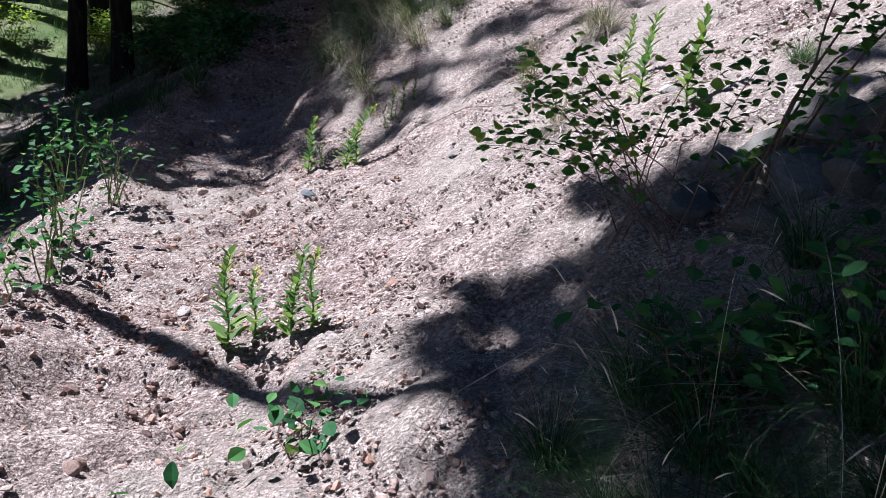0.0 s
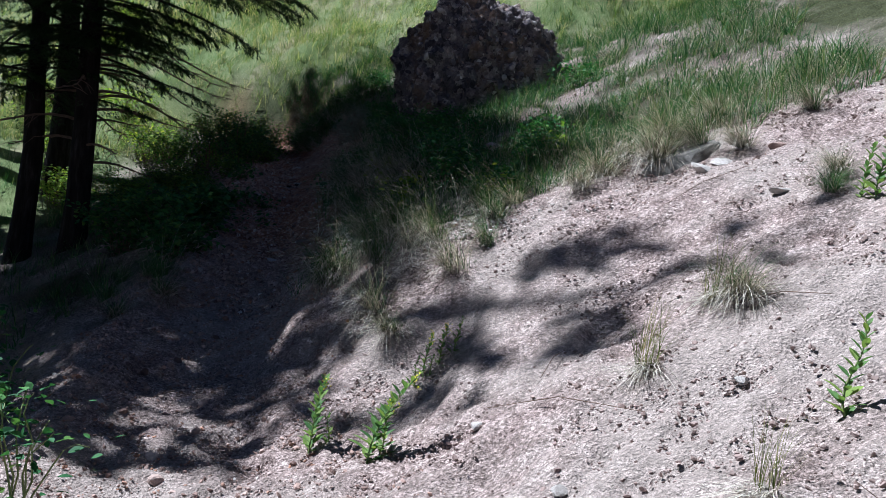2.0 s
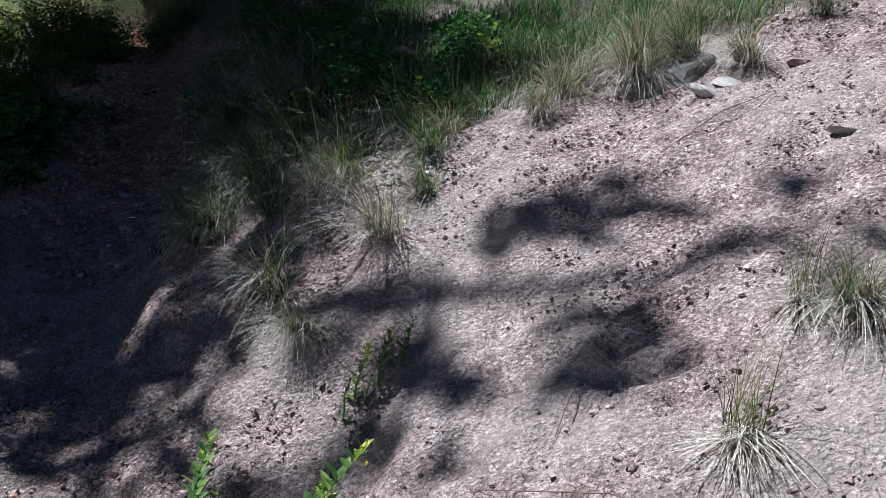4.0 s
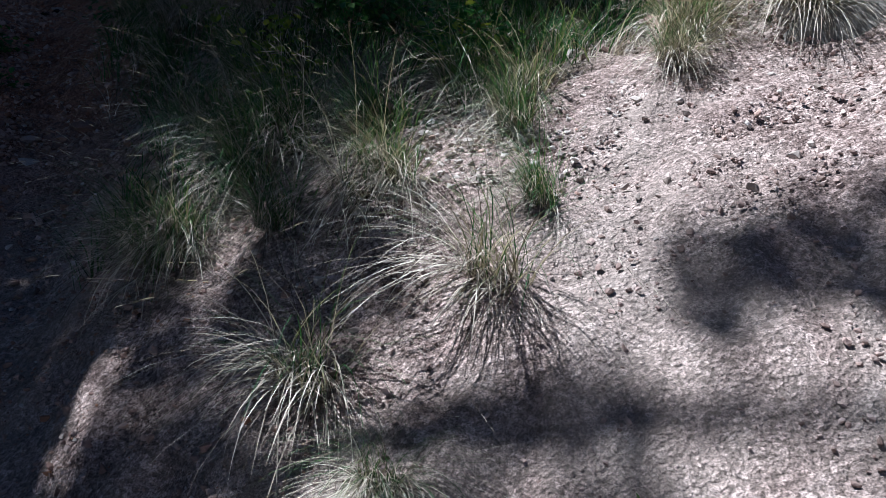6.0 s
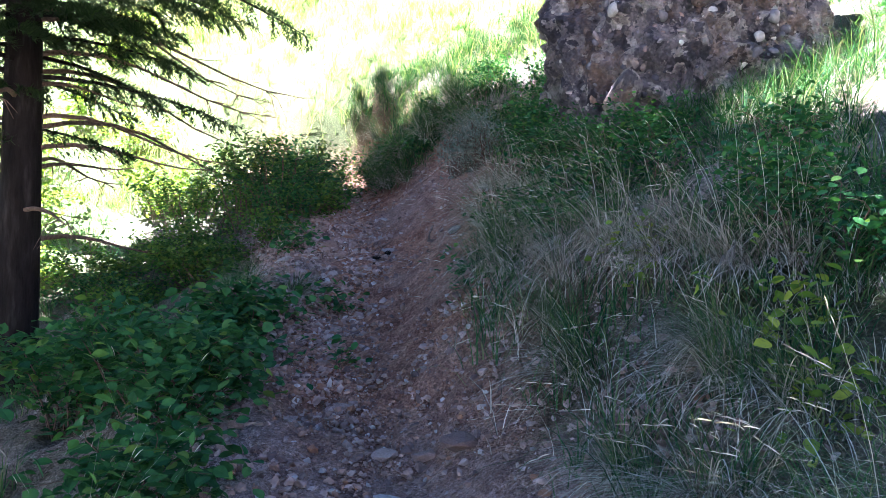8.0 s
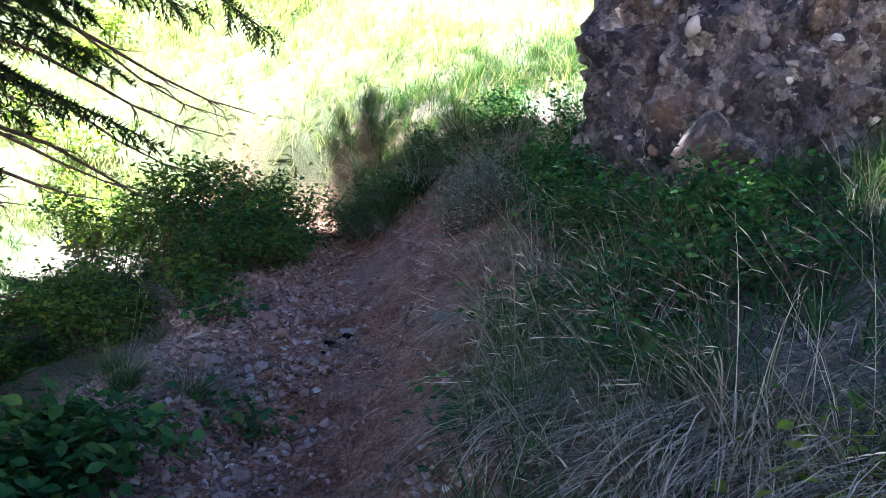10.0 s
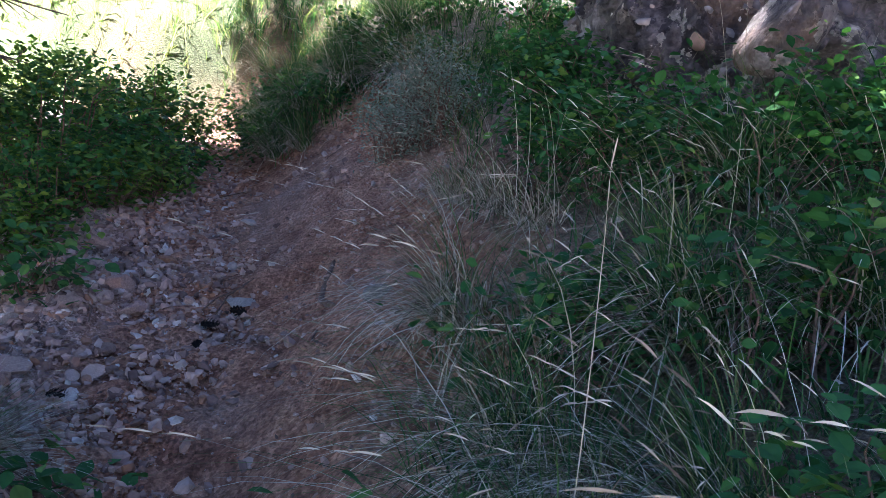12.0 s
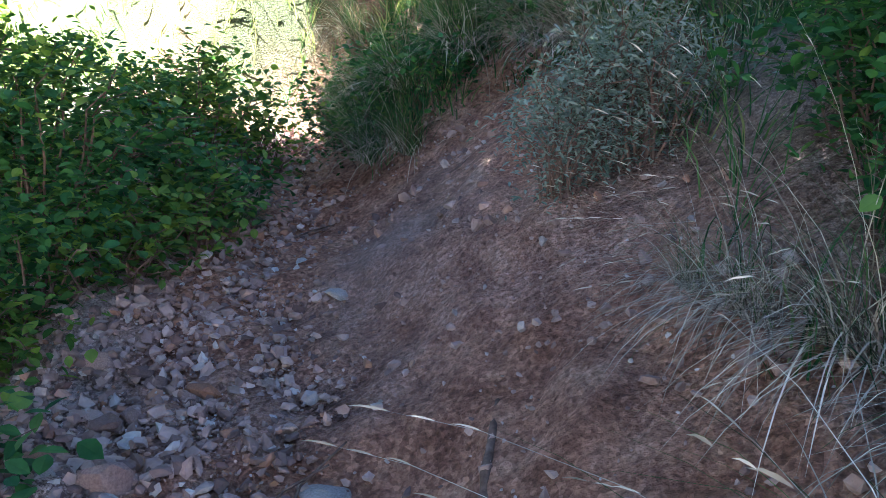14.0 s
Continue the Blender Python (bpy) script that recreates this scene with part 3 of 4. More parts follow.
# High crowns added to shade the mound and bank; their trunks stay unseen.
conifer(-11.9, 12.35, 0.3, 1.2, "unseen tall conifer with a high crown, added for its shade", (-0.07, 0.0), meshes=HIGH_CONIFER)
for x, y, turn, size in ((-13.6, 12.3, 1.3, 1.4), (-9.9, 9.3, 0.8, 1.2), (-12.9, 10.8, 2.6, 1.3)):
    conifer(x, y, turn, size, "unseen tall conifer with a high crown, added for its shade", meshes=HIGH_CONIFER)


# Young conifers added where never seen, screening low sky to deepen trail shade.
for x, y, turn, size in ((-4.0, -1.6, 0.4, 0.30), (-3.8, -0.2, 1.9, 0.32), (-4.1, 1.2, 3.3, 0.34), (-5.2, 2.4, 5.0, 0.36), (-4.6, -3.2, 2.2, 0.34)):
    conifer(x, y, turn, size, "unseen young dense conifer, added to block low sky light")


# ---- grass ----
def tuft_meshes(seed, green, dead, stalks, size, tone=GREEN, upright=1.0, fan=0.75):
    """A bunchgrass: green blades, dead ones that hang down the slope (towards -x), seed stalks."""
    g = np.random.default_rng(seed)
    out = []

    def spread(n, rad):
        a, q = g.uniform(0, 2 * np.pi, n), rad * np.sqrt(g.random(n))
        return np.stack([q * np.cos(a), q * np.sin(a), -0.02 + 0 * a], -1), a

    if green:
        p, a = spread(green, 0.07 * size)
        out.append(("green_grass", blades(p, size * g.uniform(0.28, 0.62, green), a + g.normal(0, 0.6, green), upright * g.uniform(0.1, 0.95, green), upright * g.uniform(0.7, 2.5, green), g.uniform(0.0025, 0.005, green) * (0.7 + size * 0.4)), tone))
    if dead:
        p, a = spread(dead, 0.10 * size)
        a = np.pi + 0.55 + g.normal(0, fan, dead)
        out.append(("dead_straw", blades(p, size * g.uniform(0.25, 0.7, dead), a, g.uniform(0.7, 1.7, dead), g.uniform(0.3, 1.1, dead), g.uniform(0.0028, 0.0062, dead)), STRAW))
    if stalks:
        p, a = spread(stalks, 0.06 * size)
        out.append(("seed_straw", blades(p, size * g.uniform(0.7, 1.05, stalks), a, g.uniform(0.1, 0.5, stalks), g.uniform(0.2, 1.1, stalks), 0.0022 + 0 * a, 5), STRAW))
        # seed heads along the stalk tips
        tips_v, tips_f = out[-1][1]
        ends = tips_v.reshape(stalks, -1, 3)
        d = ends[:, -1] - ends[:, -3]
        out.append(("chaff", repeated(NARROW_V * (0.13, 1, 1), LEAF_F, spin(np.arctan2(d[:, 1], d[:, 0]), np.arcsin(np.clip(d[:, 2] / np.linalg.norm(d, axis=1), -1, 1)), size * g.uniform(0.04, 0.075, stalks)), ends[:, -3]), STRAW))
    return [tri_mesh(name, v, f, m) for name, (v, f), m in out]


def tuft(meshes, name, x, y, turn, size, label, group, sink=0.0):
    t = thing(name, x, y, turn, sink=sink)
    t.scale = (size, size, size)
    tagged(t, label, "grass tuft", group)
    for me in meshes:
        part(me.name, me, t, kind="stuff")
    return t


def droop_meshes(seed, green, dead, stalks, size, face=0.6):
    """A big bunchgrass whose long blades arch over and hang down the slope."""
    g = np.random.default_rng(seed)
    out = []
    for name, n, lo, hi, lean, curl, fan, wide, mat in (("green_grass", green, 0.4, 0.95, (0.05, 0.8), (1.0, 2.4), 1.1, (0.0025, 0.005), GREEN), ("dead_straw", dead, 0.35, 0.85, (0.5, 1.35), (0.8, 1.9), 0.7, (0.003, 0.0075), STRAW),
                                                        ("seed_straw", stalks, 0.75, 1.15, (0.2, 0.9), (0.7, 1.7), 1.0, (0.0025, 0.004), STRAW)):
        a = np.pi + face + g.normal(0, fan, n)
        q, w = g.uniform(0, 2 * np.pi, n), 0.13 * size * np.sqrt(g.random(n))
        base = np.stack([w * np.cos(q), w * np.sin(q), -0.02 - 0.25 * w * np.cos(q)], -1)
        out.append((name, blades(base, size * g.uniform(lo, hi, n), a, g.uniform(*lean, n), g.uniform(*curl, n), g.uniform(*wide, n), 6), mat))
    ends = out[-1][1][0].reshape(stalks, -1, 3)
    for k in range(3):
        d = ends[:, -1] - ends[:, -3]
        rise = np.arcsin(np.clip(d[:, 2] / np.linalg.norm(d, axis=1), -1, 1))
        spots = ends[:, -3] + d * 0.3 * k
        out.append(("chaff", repeated(NARROW_V * (0.10, 1, 1), LEAF_F, spin(np.arctan2(d[:, 1], d[:, 0]) + 0.12 * (k - 1), rise, size * g.uniform(0.03, 0.055, stalks)), spots), STRAW))
    groups = {}
    for name, piece, mat in out:
        groups.setdefault(name, ([], mat))[0].append(piece)
    return [tri_mesh(name, *joined(p), mat) for name, (p, mat) in groups.items()]


def hanging_meshes(seed, green, dead, stalks):
    """A sparse bunchgrass on the bare slope: a few upright green blades, straw lying down the slope."""
    g = np.random.default_rng(seed)

    def base(n):
        q, w = g.uniform(0, 2 * np.pi, n), 0.07 * np.sqrt(g.random(n))
        return np.stack([w * np.cos(q), w * np.sin(q), -0.02 + 0.35 * w * np.cos(q)], -1)

    def strip(n, lo, hi, a, lean, curl, wide):
        return blades(base(n), g.uniform(lo, hi, n), a, g.uniform(*lean, n), g.uniform(*curl, n), g.uniform(*wide, n), 5)

    down = np.pi + 0.75
    return [tri_mesh("green_grass", *strip(green, 0.2, 0.5, g.uniform(0, 6.28, green), (0.03, 0.5), (0.1, 0.9), (0.003, 0.005)), OLIVE),
            tri_mesh("dead_straw", *strip(dead, 0.12, 0.52, down + g.normal(0, 0.5, dead), (1.2, 1.75), (0.1, 0.7), (0.003, 0.006)), STRAW),
            tri_mesh("seed_straw", *strip(stalks, 0.35, 0.6, down + g.normal(0, 0.9, stalks), (0.7, 1.5), (0.1, 0.9), (0.003, 0.004)), STRAW)]


DROOP = [droop_meshes(70 + k, 260, 170, 22, 0.95) for k in range(3)]
GREY = [droop_meshes(75 + k, 120, 400, 20, 0.95, 1.05) for k in range(3)]
STRAWY = [droop_meshes(175 + k, 55, 190, 34, 0.95, 0.9) for k in range(3)]
SKIRT = [hanging_meshes(45 + k, 45, 210, 14) for k in range(3)]
MIXED = [tuft_meshes(50 + k, 230, 420, 14, 1.05, GREEN) for k in range(3)]
LUSH = [tuft_meshes(60 + k, 330, 60, 9, 1.0) for k in range(3)]
# straw hanging over the cut bank
for k, (x, y, s) in enumerate(((-2.30, 9.33, 0.62), (-2.12, 9.12, 0.75), (-1.95, 8.75, 0.75), (-2.42, 9.5, 0.4), (-1.38, 6.35, 0.8), (-1.1, 6.15, 0.85), (-0.75, 5.85, 0.85), (-0.92, 6.0, 0.8), (-0.4, 5.55, 0.8), (-1.5, 6.7, 0.7), (-0.6, 5.6, 0.8),
                               (-0.06, 2.15, 0.8), (0.45, 2.24, 0.8), (0.02, 2.85, 0.75))):
    tuft(STRAWY[k % 3], "grass_tuft", x, y, 0.35 * math.sin(4 * k), s, "dry straw-coloured bunchgrass hanging over the bank", "straw tufts on the bank")
# on the bare bank
for k, (x, y, s) in enumerate(((1.62, 0.44, 0.85), (1.95, 0.95, 0.85), (1.92, -0.70, 0.7), (0.15, 1.75, 0.5), (0.62, 2.55, 0.55), (1.85, 3.75, 0.9), (0.15, 2.9, 0.75), (1.5, 3.9, 0.6),
                                (2.9, 3.6, 0.6), (2.7, 1.9, 0.45), (1.2, 3.2, 0.55), (0.7, 3.4, 0.7), (-0.25, 2.9, 0.65), (2.3, 4.4, 0.7), (3.4, 2.9, 0.5), (1.78, 3.42, 0.9), (2.1, 3.5, 0.8), (1.35, 3.55, 0.8), (2.35, 3.15, 0.6), (2.05, 0.8, 0.6))):
    tuft((SKIRT if k < 3 else GREY if k % 4 else DROOP)[k % 3], "grass_tuft", x, y, 0.4 * math.sin(9 * k) + 0.5 * (k < 3), s * 0.95, "dry bunchgrass with straw hanging down the soil bank", "bunchgrass on the bank")
# overhanging the cut bank of the trail
for k in range(26):
    y = 3.2 + k * 0.34 + 0.12 * math.sin(5 * k)
    if 8.3 < y < 11.3:
        continue
    u = 0.85 + 0.5 * math.sin(2.3 * k) ** 2
    x = float(np.interp(y, TRAIL_Y, TRAIL_X)) + u
    tuft((DROOP if k % 3 else GREY)[k % 3 if k % 3 else k % 2], "grass_tuft", x, y, 0.3 * math.sin(7 * k), 0.75 + 0.15 * math.sin(3 * k), "bunchgrass with dead blades hanging over the cut bank", "bunchgrass along the trail")
for k, (x, y, s) in enumerate(((-1.86, 7.45, 0.95), (-1.5, 7.0, 0.85), (-0.44, 3.67, 0.8), (-0.5, 4.6, 0.7), (-3.9, 11.95, 0.8), (-3.98, 11.72, 0.75), (-4.15, 12.1, 0.85), (-4.42, 12.5, 0.8), (-3.7, 11.45, 0.7), (-3.55, 11.75, 0.9), (-3.15, 11.6, 0.85), (-4.2, 12.35, 0.8), (-4.55, 12.95, 0.7), (-2.8, 11.3, 0.8), (-3.3, 12.1, 0.9), (-0.7, 3.1, 0.8), (0.1, 3.38, 0.8), (0.44, 3.57, 0.8), (-0.3, 3.63, 0.85), (0.6, 3.1, 0.6), (-1.33, 8.3, 0.8), (-1.2, 7.6, 0.8))):
    tuft(DROOP[k % 3], "grass_tuft", x, y, 0.3 * math.sin(5 * k), s, "full arching bunchgrass beside the trail", "bunchgrass along the trail")
for k, (x, y, s) in enumerate(((-3.55, 7.85, 0.7), (-3.9, 7.8, 0.75), (-3.2, 5.3, 0.8), (-3.5, 4.9, 0.8), (-3.0, 4.5, 0.7), (-4.3, 8.3, 0.6), (-4.5, 9.1, 0.5), (-4.35, 10.9, 0.6), (-3.9, 6.6, 0.7), (-2.6, 4.0, 0.8), (-2.35, 3.6, 0.75), (-2.8, 4.35, 0.85), (-2.55, 3.2, 0.7), (-3.0, 3.8, 0.8))):
    tuft((LUSH if k % 2 else MIXED)[k % 3], "grass_tuft", x, y, 3.0 + math.sin(3 * k), s, "soft grass tuft below the trail's edge", "grass tufts below the trail")
for k, (x, y, s) in enumerate(((2.6, 1.6, 0.5), (3.1, 0.6, 0.35), (2.9, -1.4, 0.4), (2.75, -2.7, 0.6), (2.5, -3.0, 0.6), (3.0, -2.9, 0.7), (2.6, -3.3, 0.55), (2.3, -3.3, 0.45), (2.85, -3.4, 0.7), (3.1, -3.2, 0.7), (2.4, -2.75, 0.4), (3.2, -2.75, 0.7), (2.7, -3.0, 0.65), (2.45, -3.5, 0.9), (2.7, -3.6, 1.0), (2.95, -3.6, 1.0), (2.25, -3.55, 0.7), (2.5, -3.15, 0.8), (2.8, -3.2, 0.9), (3.2, -3.45, 1.0), (2.15, -3.1, 0.5), (2.35, -2.95, 0.6))):
    tuft(LUSH[k % 3], "grass_tuft", x, y, k, s, "green grass tuft on the bank", "green tufts")


def sward(name, count, box, mat, low, high, width, label, seed, only=None, segs=4, power=1.0, clump=1):
    g = np.random.default_rng(seed)
    (x0, x1), (y0, y1) = box
    x, y = g.uniform(x0, x1, count * 4), y0 + (y1 - y0) * g.random(count * 4) ** power
    keep = g.random(count * 4) < turf(x, y)
    if only is not None:
        keep &= only(x, y)
    x, y = x[keep][:count], y[keep][:count]
    x, y = np.repeat(x[::clump], clump), np.repeat(y[::clump], clump)
    n = len(x)
    a, off = g.uniform(0, 2 * np.pi, n), np.abs(g.normal(0, 0.03 + 0.02 * (clump > 1), n))
    x, y = x + off * np.cos(a), y + off * np.sin(a)
    a = a + g.normal(0, 0.5, n)
    v, f = blades(np.stack([x, y, ground_z(x, y) - 0.02], -1), g.uniform(low, high, n) * (0.7 + 0.9 * np.clip(0.5 + fbm(x, y, 0.8, 2, 91), 0, 1)), a, g.uniform(0.05, 0.9, n), g.uniform(0.5, 2.3, n), width * g.uniform(0.6, 1.3, n), segs)
    return tagged(new(name, tri_mesh(name, v, f, mat)), label, "grass", kind="stuff")


def right_side(x, y):
    return (trail_u(x, y) > 0.5) & ((x + 0.5) ** 2 / 1.9 + (y - 10.3) ** 2 / 1.4 > 1)


sward("bank_grass", 40000, ((-4.0, 3.6), (2.2, 14.0)), GREEN, 0.14, 0.36, 0.007, "green grass covering the upper bank", 1, right_side, clump=16)
sward("mound_grass", 14000, ((-5.2, -1.2), (11.4, 13.6)), GREEN, 0.18, 0.4, 0.006, "long soft grass leaning over the mound", 12, lambda x, y: trail_u(x, y) > 0.3, clump=20)
sward("bank_straw", 9000, ((-4.0, 3.6), (2.0, 13.0)), STRAW, 0.12, 0.36, 0.004, "dry straw among the bank's grass", 2, right_side, clump=9)
sward("slope_grass", 24000, ((-13, 1.0), (-4, 13.5)), GREEN, 0.15, 0.4, 0.007, "grass on the shaded slope below the trail", 3, lambda x, y: trail_u(x, y) < -0.9, clump=14)
field = lambda x, y: (y > 12.7) & ((y > 13.4) | (np.abs(trail_u(x, y)) > 0.4)) & ((x + 0.5) ** 2 / 2.2 + (y - 10.3) ** 2 / 1.8 > 1)
sward("near_meadow_grass", 42000, ((-13, 5), (12.6, 19)), MEADOW_LIT, 0.2, 0.42, 0.009, "sunlit grass at the meadow's edge", 4, field, 3, 1.2, 7)
sward("meadow_grass", 62000, ((-32, 16), (17.5, 44)), MEADOW_LIT, 0.25, 0.55, 0.03, "sunlit green meadow grass", 9, field, 3, 1.4)

sward("bank_litter", 9000, ((-1.5, 4.5), (1.8, 5.2)), STRAW, 0.06, 0.2, 0.004, "dead grass litter lying on the upper bank", 8, lambda x, y: trail_u(x, y) > 0.9, 3)


# ---- leafy plants ----
def shrub(name, x, y, height, spread, stems, leaves, leaf, mat, label, category="shrub", seed=0, wood=TWIG, narrow=False, bias=(0, 0), group=""):
    g = random.Random(seed)
    t = thing(name, x, y)
    tagged(t, label, category, group)
    pieces, spots = [], []
    for _ in range(stems):
        q, far = g.uniform(0, 2 * math.pi), spread * math.sqrt(g.random())
        tip = Vector((far * math.cos(q) + bias[0], far * math.sin(q) + bias[1], height * g.uniform(0.55, 1.05) * (1 - 0.35 * (far / spread) ** 2)))
        a = Vector((0.25 * tip.x * g.uniform(0.3, 1.6), 0.25 * tip.y * g.uniform(0.3, 1.6), gz(x + 0.25 * tip.x, y + 0.25 * tip.y) - t.location.z - 0.03))
        pts = [a.lerp(tip, k / 5) + Vector((0, 0, 0.22 * height * math.sin(math.pi * k / 5))) + Vector((g.gauss(0, 0.02), g.gauss(0, 0.02), 0)) for k in range(6)]
        pieces.append(tube(pts, [0.0045 * (1 - 0.13 * k) * (0.5 + height) for k in range(6)], 4))
        spots.append(pts)
    part("stem_wood", tri_mesh("stem_wood", *joined(pieces), wood), t, kind="stuff")
    n = leaves
    p, az, tilt, size = np.empty((n, 3)), np.empty(n), np.empty(n), np.empty(n)
    for k in range(n):
        pts = g.choice(spots)
        s = 0.1 + 4.9 * g.random() ** 0.72
        i = min(int(s), 4)
        c = pts[i].lerp(pts[i + 1], s - i)
        p[k] = (c.x + g.gauss(0, 0.045 + 0.5 * leaf), c.y + g.gauss(0, 0.045 + 0.5 * leaf), c.z + g.gauss(0, 0.04 + 0.3 * leaf))
        az[k], tilt[k], size[k] = g.uniform(0, 6.28), g.gauss(-0.1, 0.4), leaf * g.uniform(0.6, 1.25)
    floor = ground_z(p[:, 0] + x, p[:, 1] + y) - t.location.z
    p[:, 2] = np.maximum(p[:, 2], floor + 0.02)
    v, f = repeated(NARROW_V if narrow else LEAF_V, LEAF_F, spin(az, tilt, size, np.array([g.gauss(0, 0.4) for _ in range(n)])), p)
    part("foliage", tri_mesh("foliage", v, f, mat), t, kind="stuff")
    return t


# brambles and bushes below the trail
for k, (x, y, h, s, n) in enumerate(((-3.25, 5.7, 0.62, 0.5, 520), (-3.75, 6.3, 0.65, 0.6, 600), (-4.5, 6.6, 0.75, 0.7, 650), (-3.5, 6.9, 0.4, 0.35, 260), (-2.9, 4.9, 0.45, 0.4, 260))):
    shrub("bramble", x, y, h, s, 18, int(n * 2.6), 0.075, LEAF, "dark green broad-leaved bramble at the trail's edge", "bramble", 20 + k, group="brambles")
for k, (x, y, h, s, n) in enumerate(((-4.75, 10.2, 0.9, 0.6, 1900), (-5.3, 10.7, 1.15, 0.75, 3200), (-4.8, 11.3, 0.8, 0.5, 1500), (-6.2, 11.2, 1.1, 0.85, 3200), (-5.4, 9.6, 0.7, 0.6, 2600),
                                    (-5.6, 12.4, 0.6, 0.6, 1000), (-7.0, 10.2, 0.7, 0.8, 2400), (-4.5, 9.8, 0.6, 0.42, 900), (-4.4, 10.75, 0.5, 0.35, 700), (-6.2, 9.3, 0.5, 0.7, 1300), (-4.35, 10.05, 0.4, 0.32, 700), (-4.5, 9.55, 0.4, 0.35, 800), (-5.0, 9.2, 0.45, 0.5, 1100), (-4.32, 10.5, 0.45, 0.3, 600), (-4.6, 11.7, 0.45, 0.35, 600), (-5.7, 9.0, 0.4, 0.5, 900))):
    shrub("bush", x, y, h * 0.92, s, 22, int(n * 1.15), 0.048, LEAF if k in (0, 5, 7, 8, 9) else LIT_BUSH, "leafy green bush spilling down beside the trail", "bush", 40 + k, group="bushes beside the trail")
for k, (x, y) in enumerate(((-3.33, 7.4), (-4.12, 9.0), (-2.7, 6.6), (-3.05, 6.6))):
    shrub("leafy_sprout", x, y, 0.2, 0.15, 6, 34, 0.06, LEAF, "small leafy sprout growing out of the rubble", "plant", 60 + k, group="sprouts")
for k, (x, y, h, w, n) in enumerate(((-3.97, 8.9, 0.30, 0.2, 170), (-3.17, 7.72, 0.2, 0.17, 90), (-2.04, 7.09, 0.22, 0.18, 90), (-3.55, 7.2, 0.25, 0.3, 200))):
    shrub("bramble", x, y, h, w, 9, n, 0.068, LEAF, "small broad-leaved bramble rooted in the rubble", "bramble", 260 + k, group="brambles")
# right bank
for k, (x, y, h, s, n) in enumerate(((-1.7, 8.75, 0.4, 0.4, 560), (-1.3, 8.2, 0.4, 0.4, 520), (-2.0, 9.75, 0.45, 0.45, 700), (-1.75, 9.3, 0.45, 0.35, 480), (-0.9, 7.6, 0.4, 0.4, 420), (-2.15, 11.2, 0.6, 0.5, 700),
                                    (0.75, 5.3, 0.4, 0.3, 300), (0.7, 4.7, 0.35, 0.28, 260), (-1.6, 11.6, 0.7, 0.5, 700), (-1.80, 7.7, 0.34, 0.32, 520), (-1.35, 7.45, 0.42, 0.3, 420), (-1.6, 8.6, 0.42, 0.36, 620), (-0.9, 8.35, 0.35, 0.4, 600), (-1.9, 9.2, 0.4, 0.3, 480), (-1.45, 6.75, 0.35, 0.3, 380), (-2.0, 9.6, 0.5, 0.32, 600), (-3.95, 12.0, 0.3, 0.32, 520), (-4.12, 11.95, 0.38, 0.3, 560), (-4.42, 12.5, 0.42, 0.36, 640), (-4.3, 12.2, 0.35, 0.3, 520), (-3.55, 11.6, 0.3, 0.3, 520), (-3.4, 11.9, 0.3, 0.35, 420), (-3.0, 11.5, 0.3, 0.35, 420), (-0.1, 4.7, 0.35, 0.35, 420), (-0.2, 5.3, 0.45, 0.5, 800), (0.4, 4.1, 0.35, 0.35, 420), (-0.4, 6.0, 0.4, 0.45, 600), (-2.9, 12.0, 0.4, 0.4, 500), (0.9, 8.2, 0.4, 0.5, 400), (-0.2, 6.9, 0.35, 0.4, 320))):
    shrub("bush", x, y, h, s, 16, int(n * 1.7), 0.042, LEAF, "low leafy green bush on the grassy bank", "bush", 80 + k, group="bushes on the bank")
for k, (x, y) in enumerate(((-0.48, 4.45), (-0.55, 4.9), (0.85, 5.0), (0.35, 3.9), (-1.0, 5.9))):
    shrub("yellow_green_sprig", x, y, 0.34, 0.18, 6, 80, 0.055, FRESH_LIT, "bright yellow-green leafy sprig on the bank", "plant", 110 + k, wood=STEM, group="bright sprigs")
for k, (x, y, h, s) in enumerate(((-2.73, 10.25, 0.62, 0.26), (-2.56, 10.2, 0.55, 0.24), (-2.82, 10.12, 0.42, 0.2))):
    shrub("sagebrush", x, y, h, s, 34, 2600, 0.028, SAGE, "silvery grey-green sagebrush at the top of the cut bank", "sagebrush", 120 + k, narrow=True, group="sagebrush")
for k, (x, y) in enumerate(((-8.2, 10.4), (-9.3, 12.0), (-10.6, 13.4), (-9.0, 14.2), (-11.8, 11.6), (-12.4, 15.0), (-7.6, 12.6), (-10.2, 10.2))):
    shrub("bush", x, y, 0.8, 0.8, 16, 900, 0.07, FRESH_LIT, "sunlit bright green bush below the trail", "bush", 230 + k, group="sunlit bushes")
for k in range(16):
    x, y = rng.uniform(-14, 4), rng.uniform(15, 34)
    shrub("meadow_shrub", x, y, rng.uniform(0.5, 1.3), rng.uniform(0.4, 0.9), 12, 420, 0.10, FRESH_LIT, "sunlit bright green shrub in the meadow", "shrub", 140 + k, group="meadow shrubs")
# first bend: plants at the left edge of the trail
for k, (x, y, h) in enumerate(((-0.55, -1.4, 0.55), (-0.75, -1.0, 0.65), (-0.9, -0.3, 0.6), (-0.35, -2.0, 0.4), (-1.6, 0.2, 0.8), (-2.0, 1.0, 0.9))):
    shrub("leafy_sapling", x, y, h, 0.28, 7, 90, 0.055, LEAF, "slender leafy sapling below the trail", "sapling", 170 + k, wood=STEM, group="saplings")
for k, (x, y) in enumerate(((2.55, -3.05), (2.9, -3.15), (3.1, -2.75))):
    shrub("bush", x, y, 0.35, 0.3, 10, 240, 0.05, LEAF, "dark leafy bush in the shaded bank", "bush", 190 + k, group="bushes in the shade")
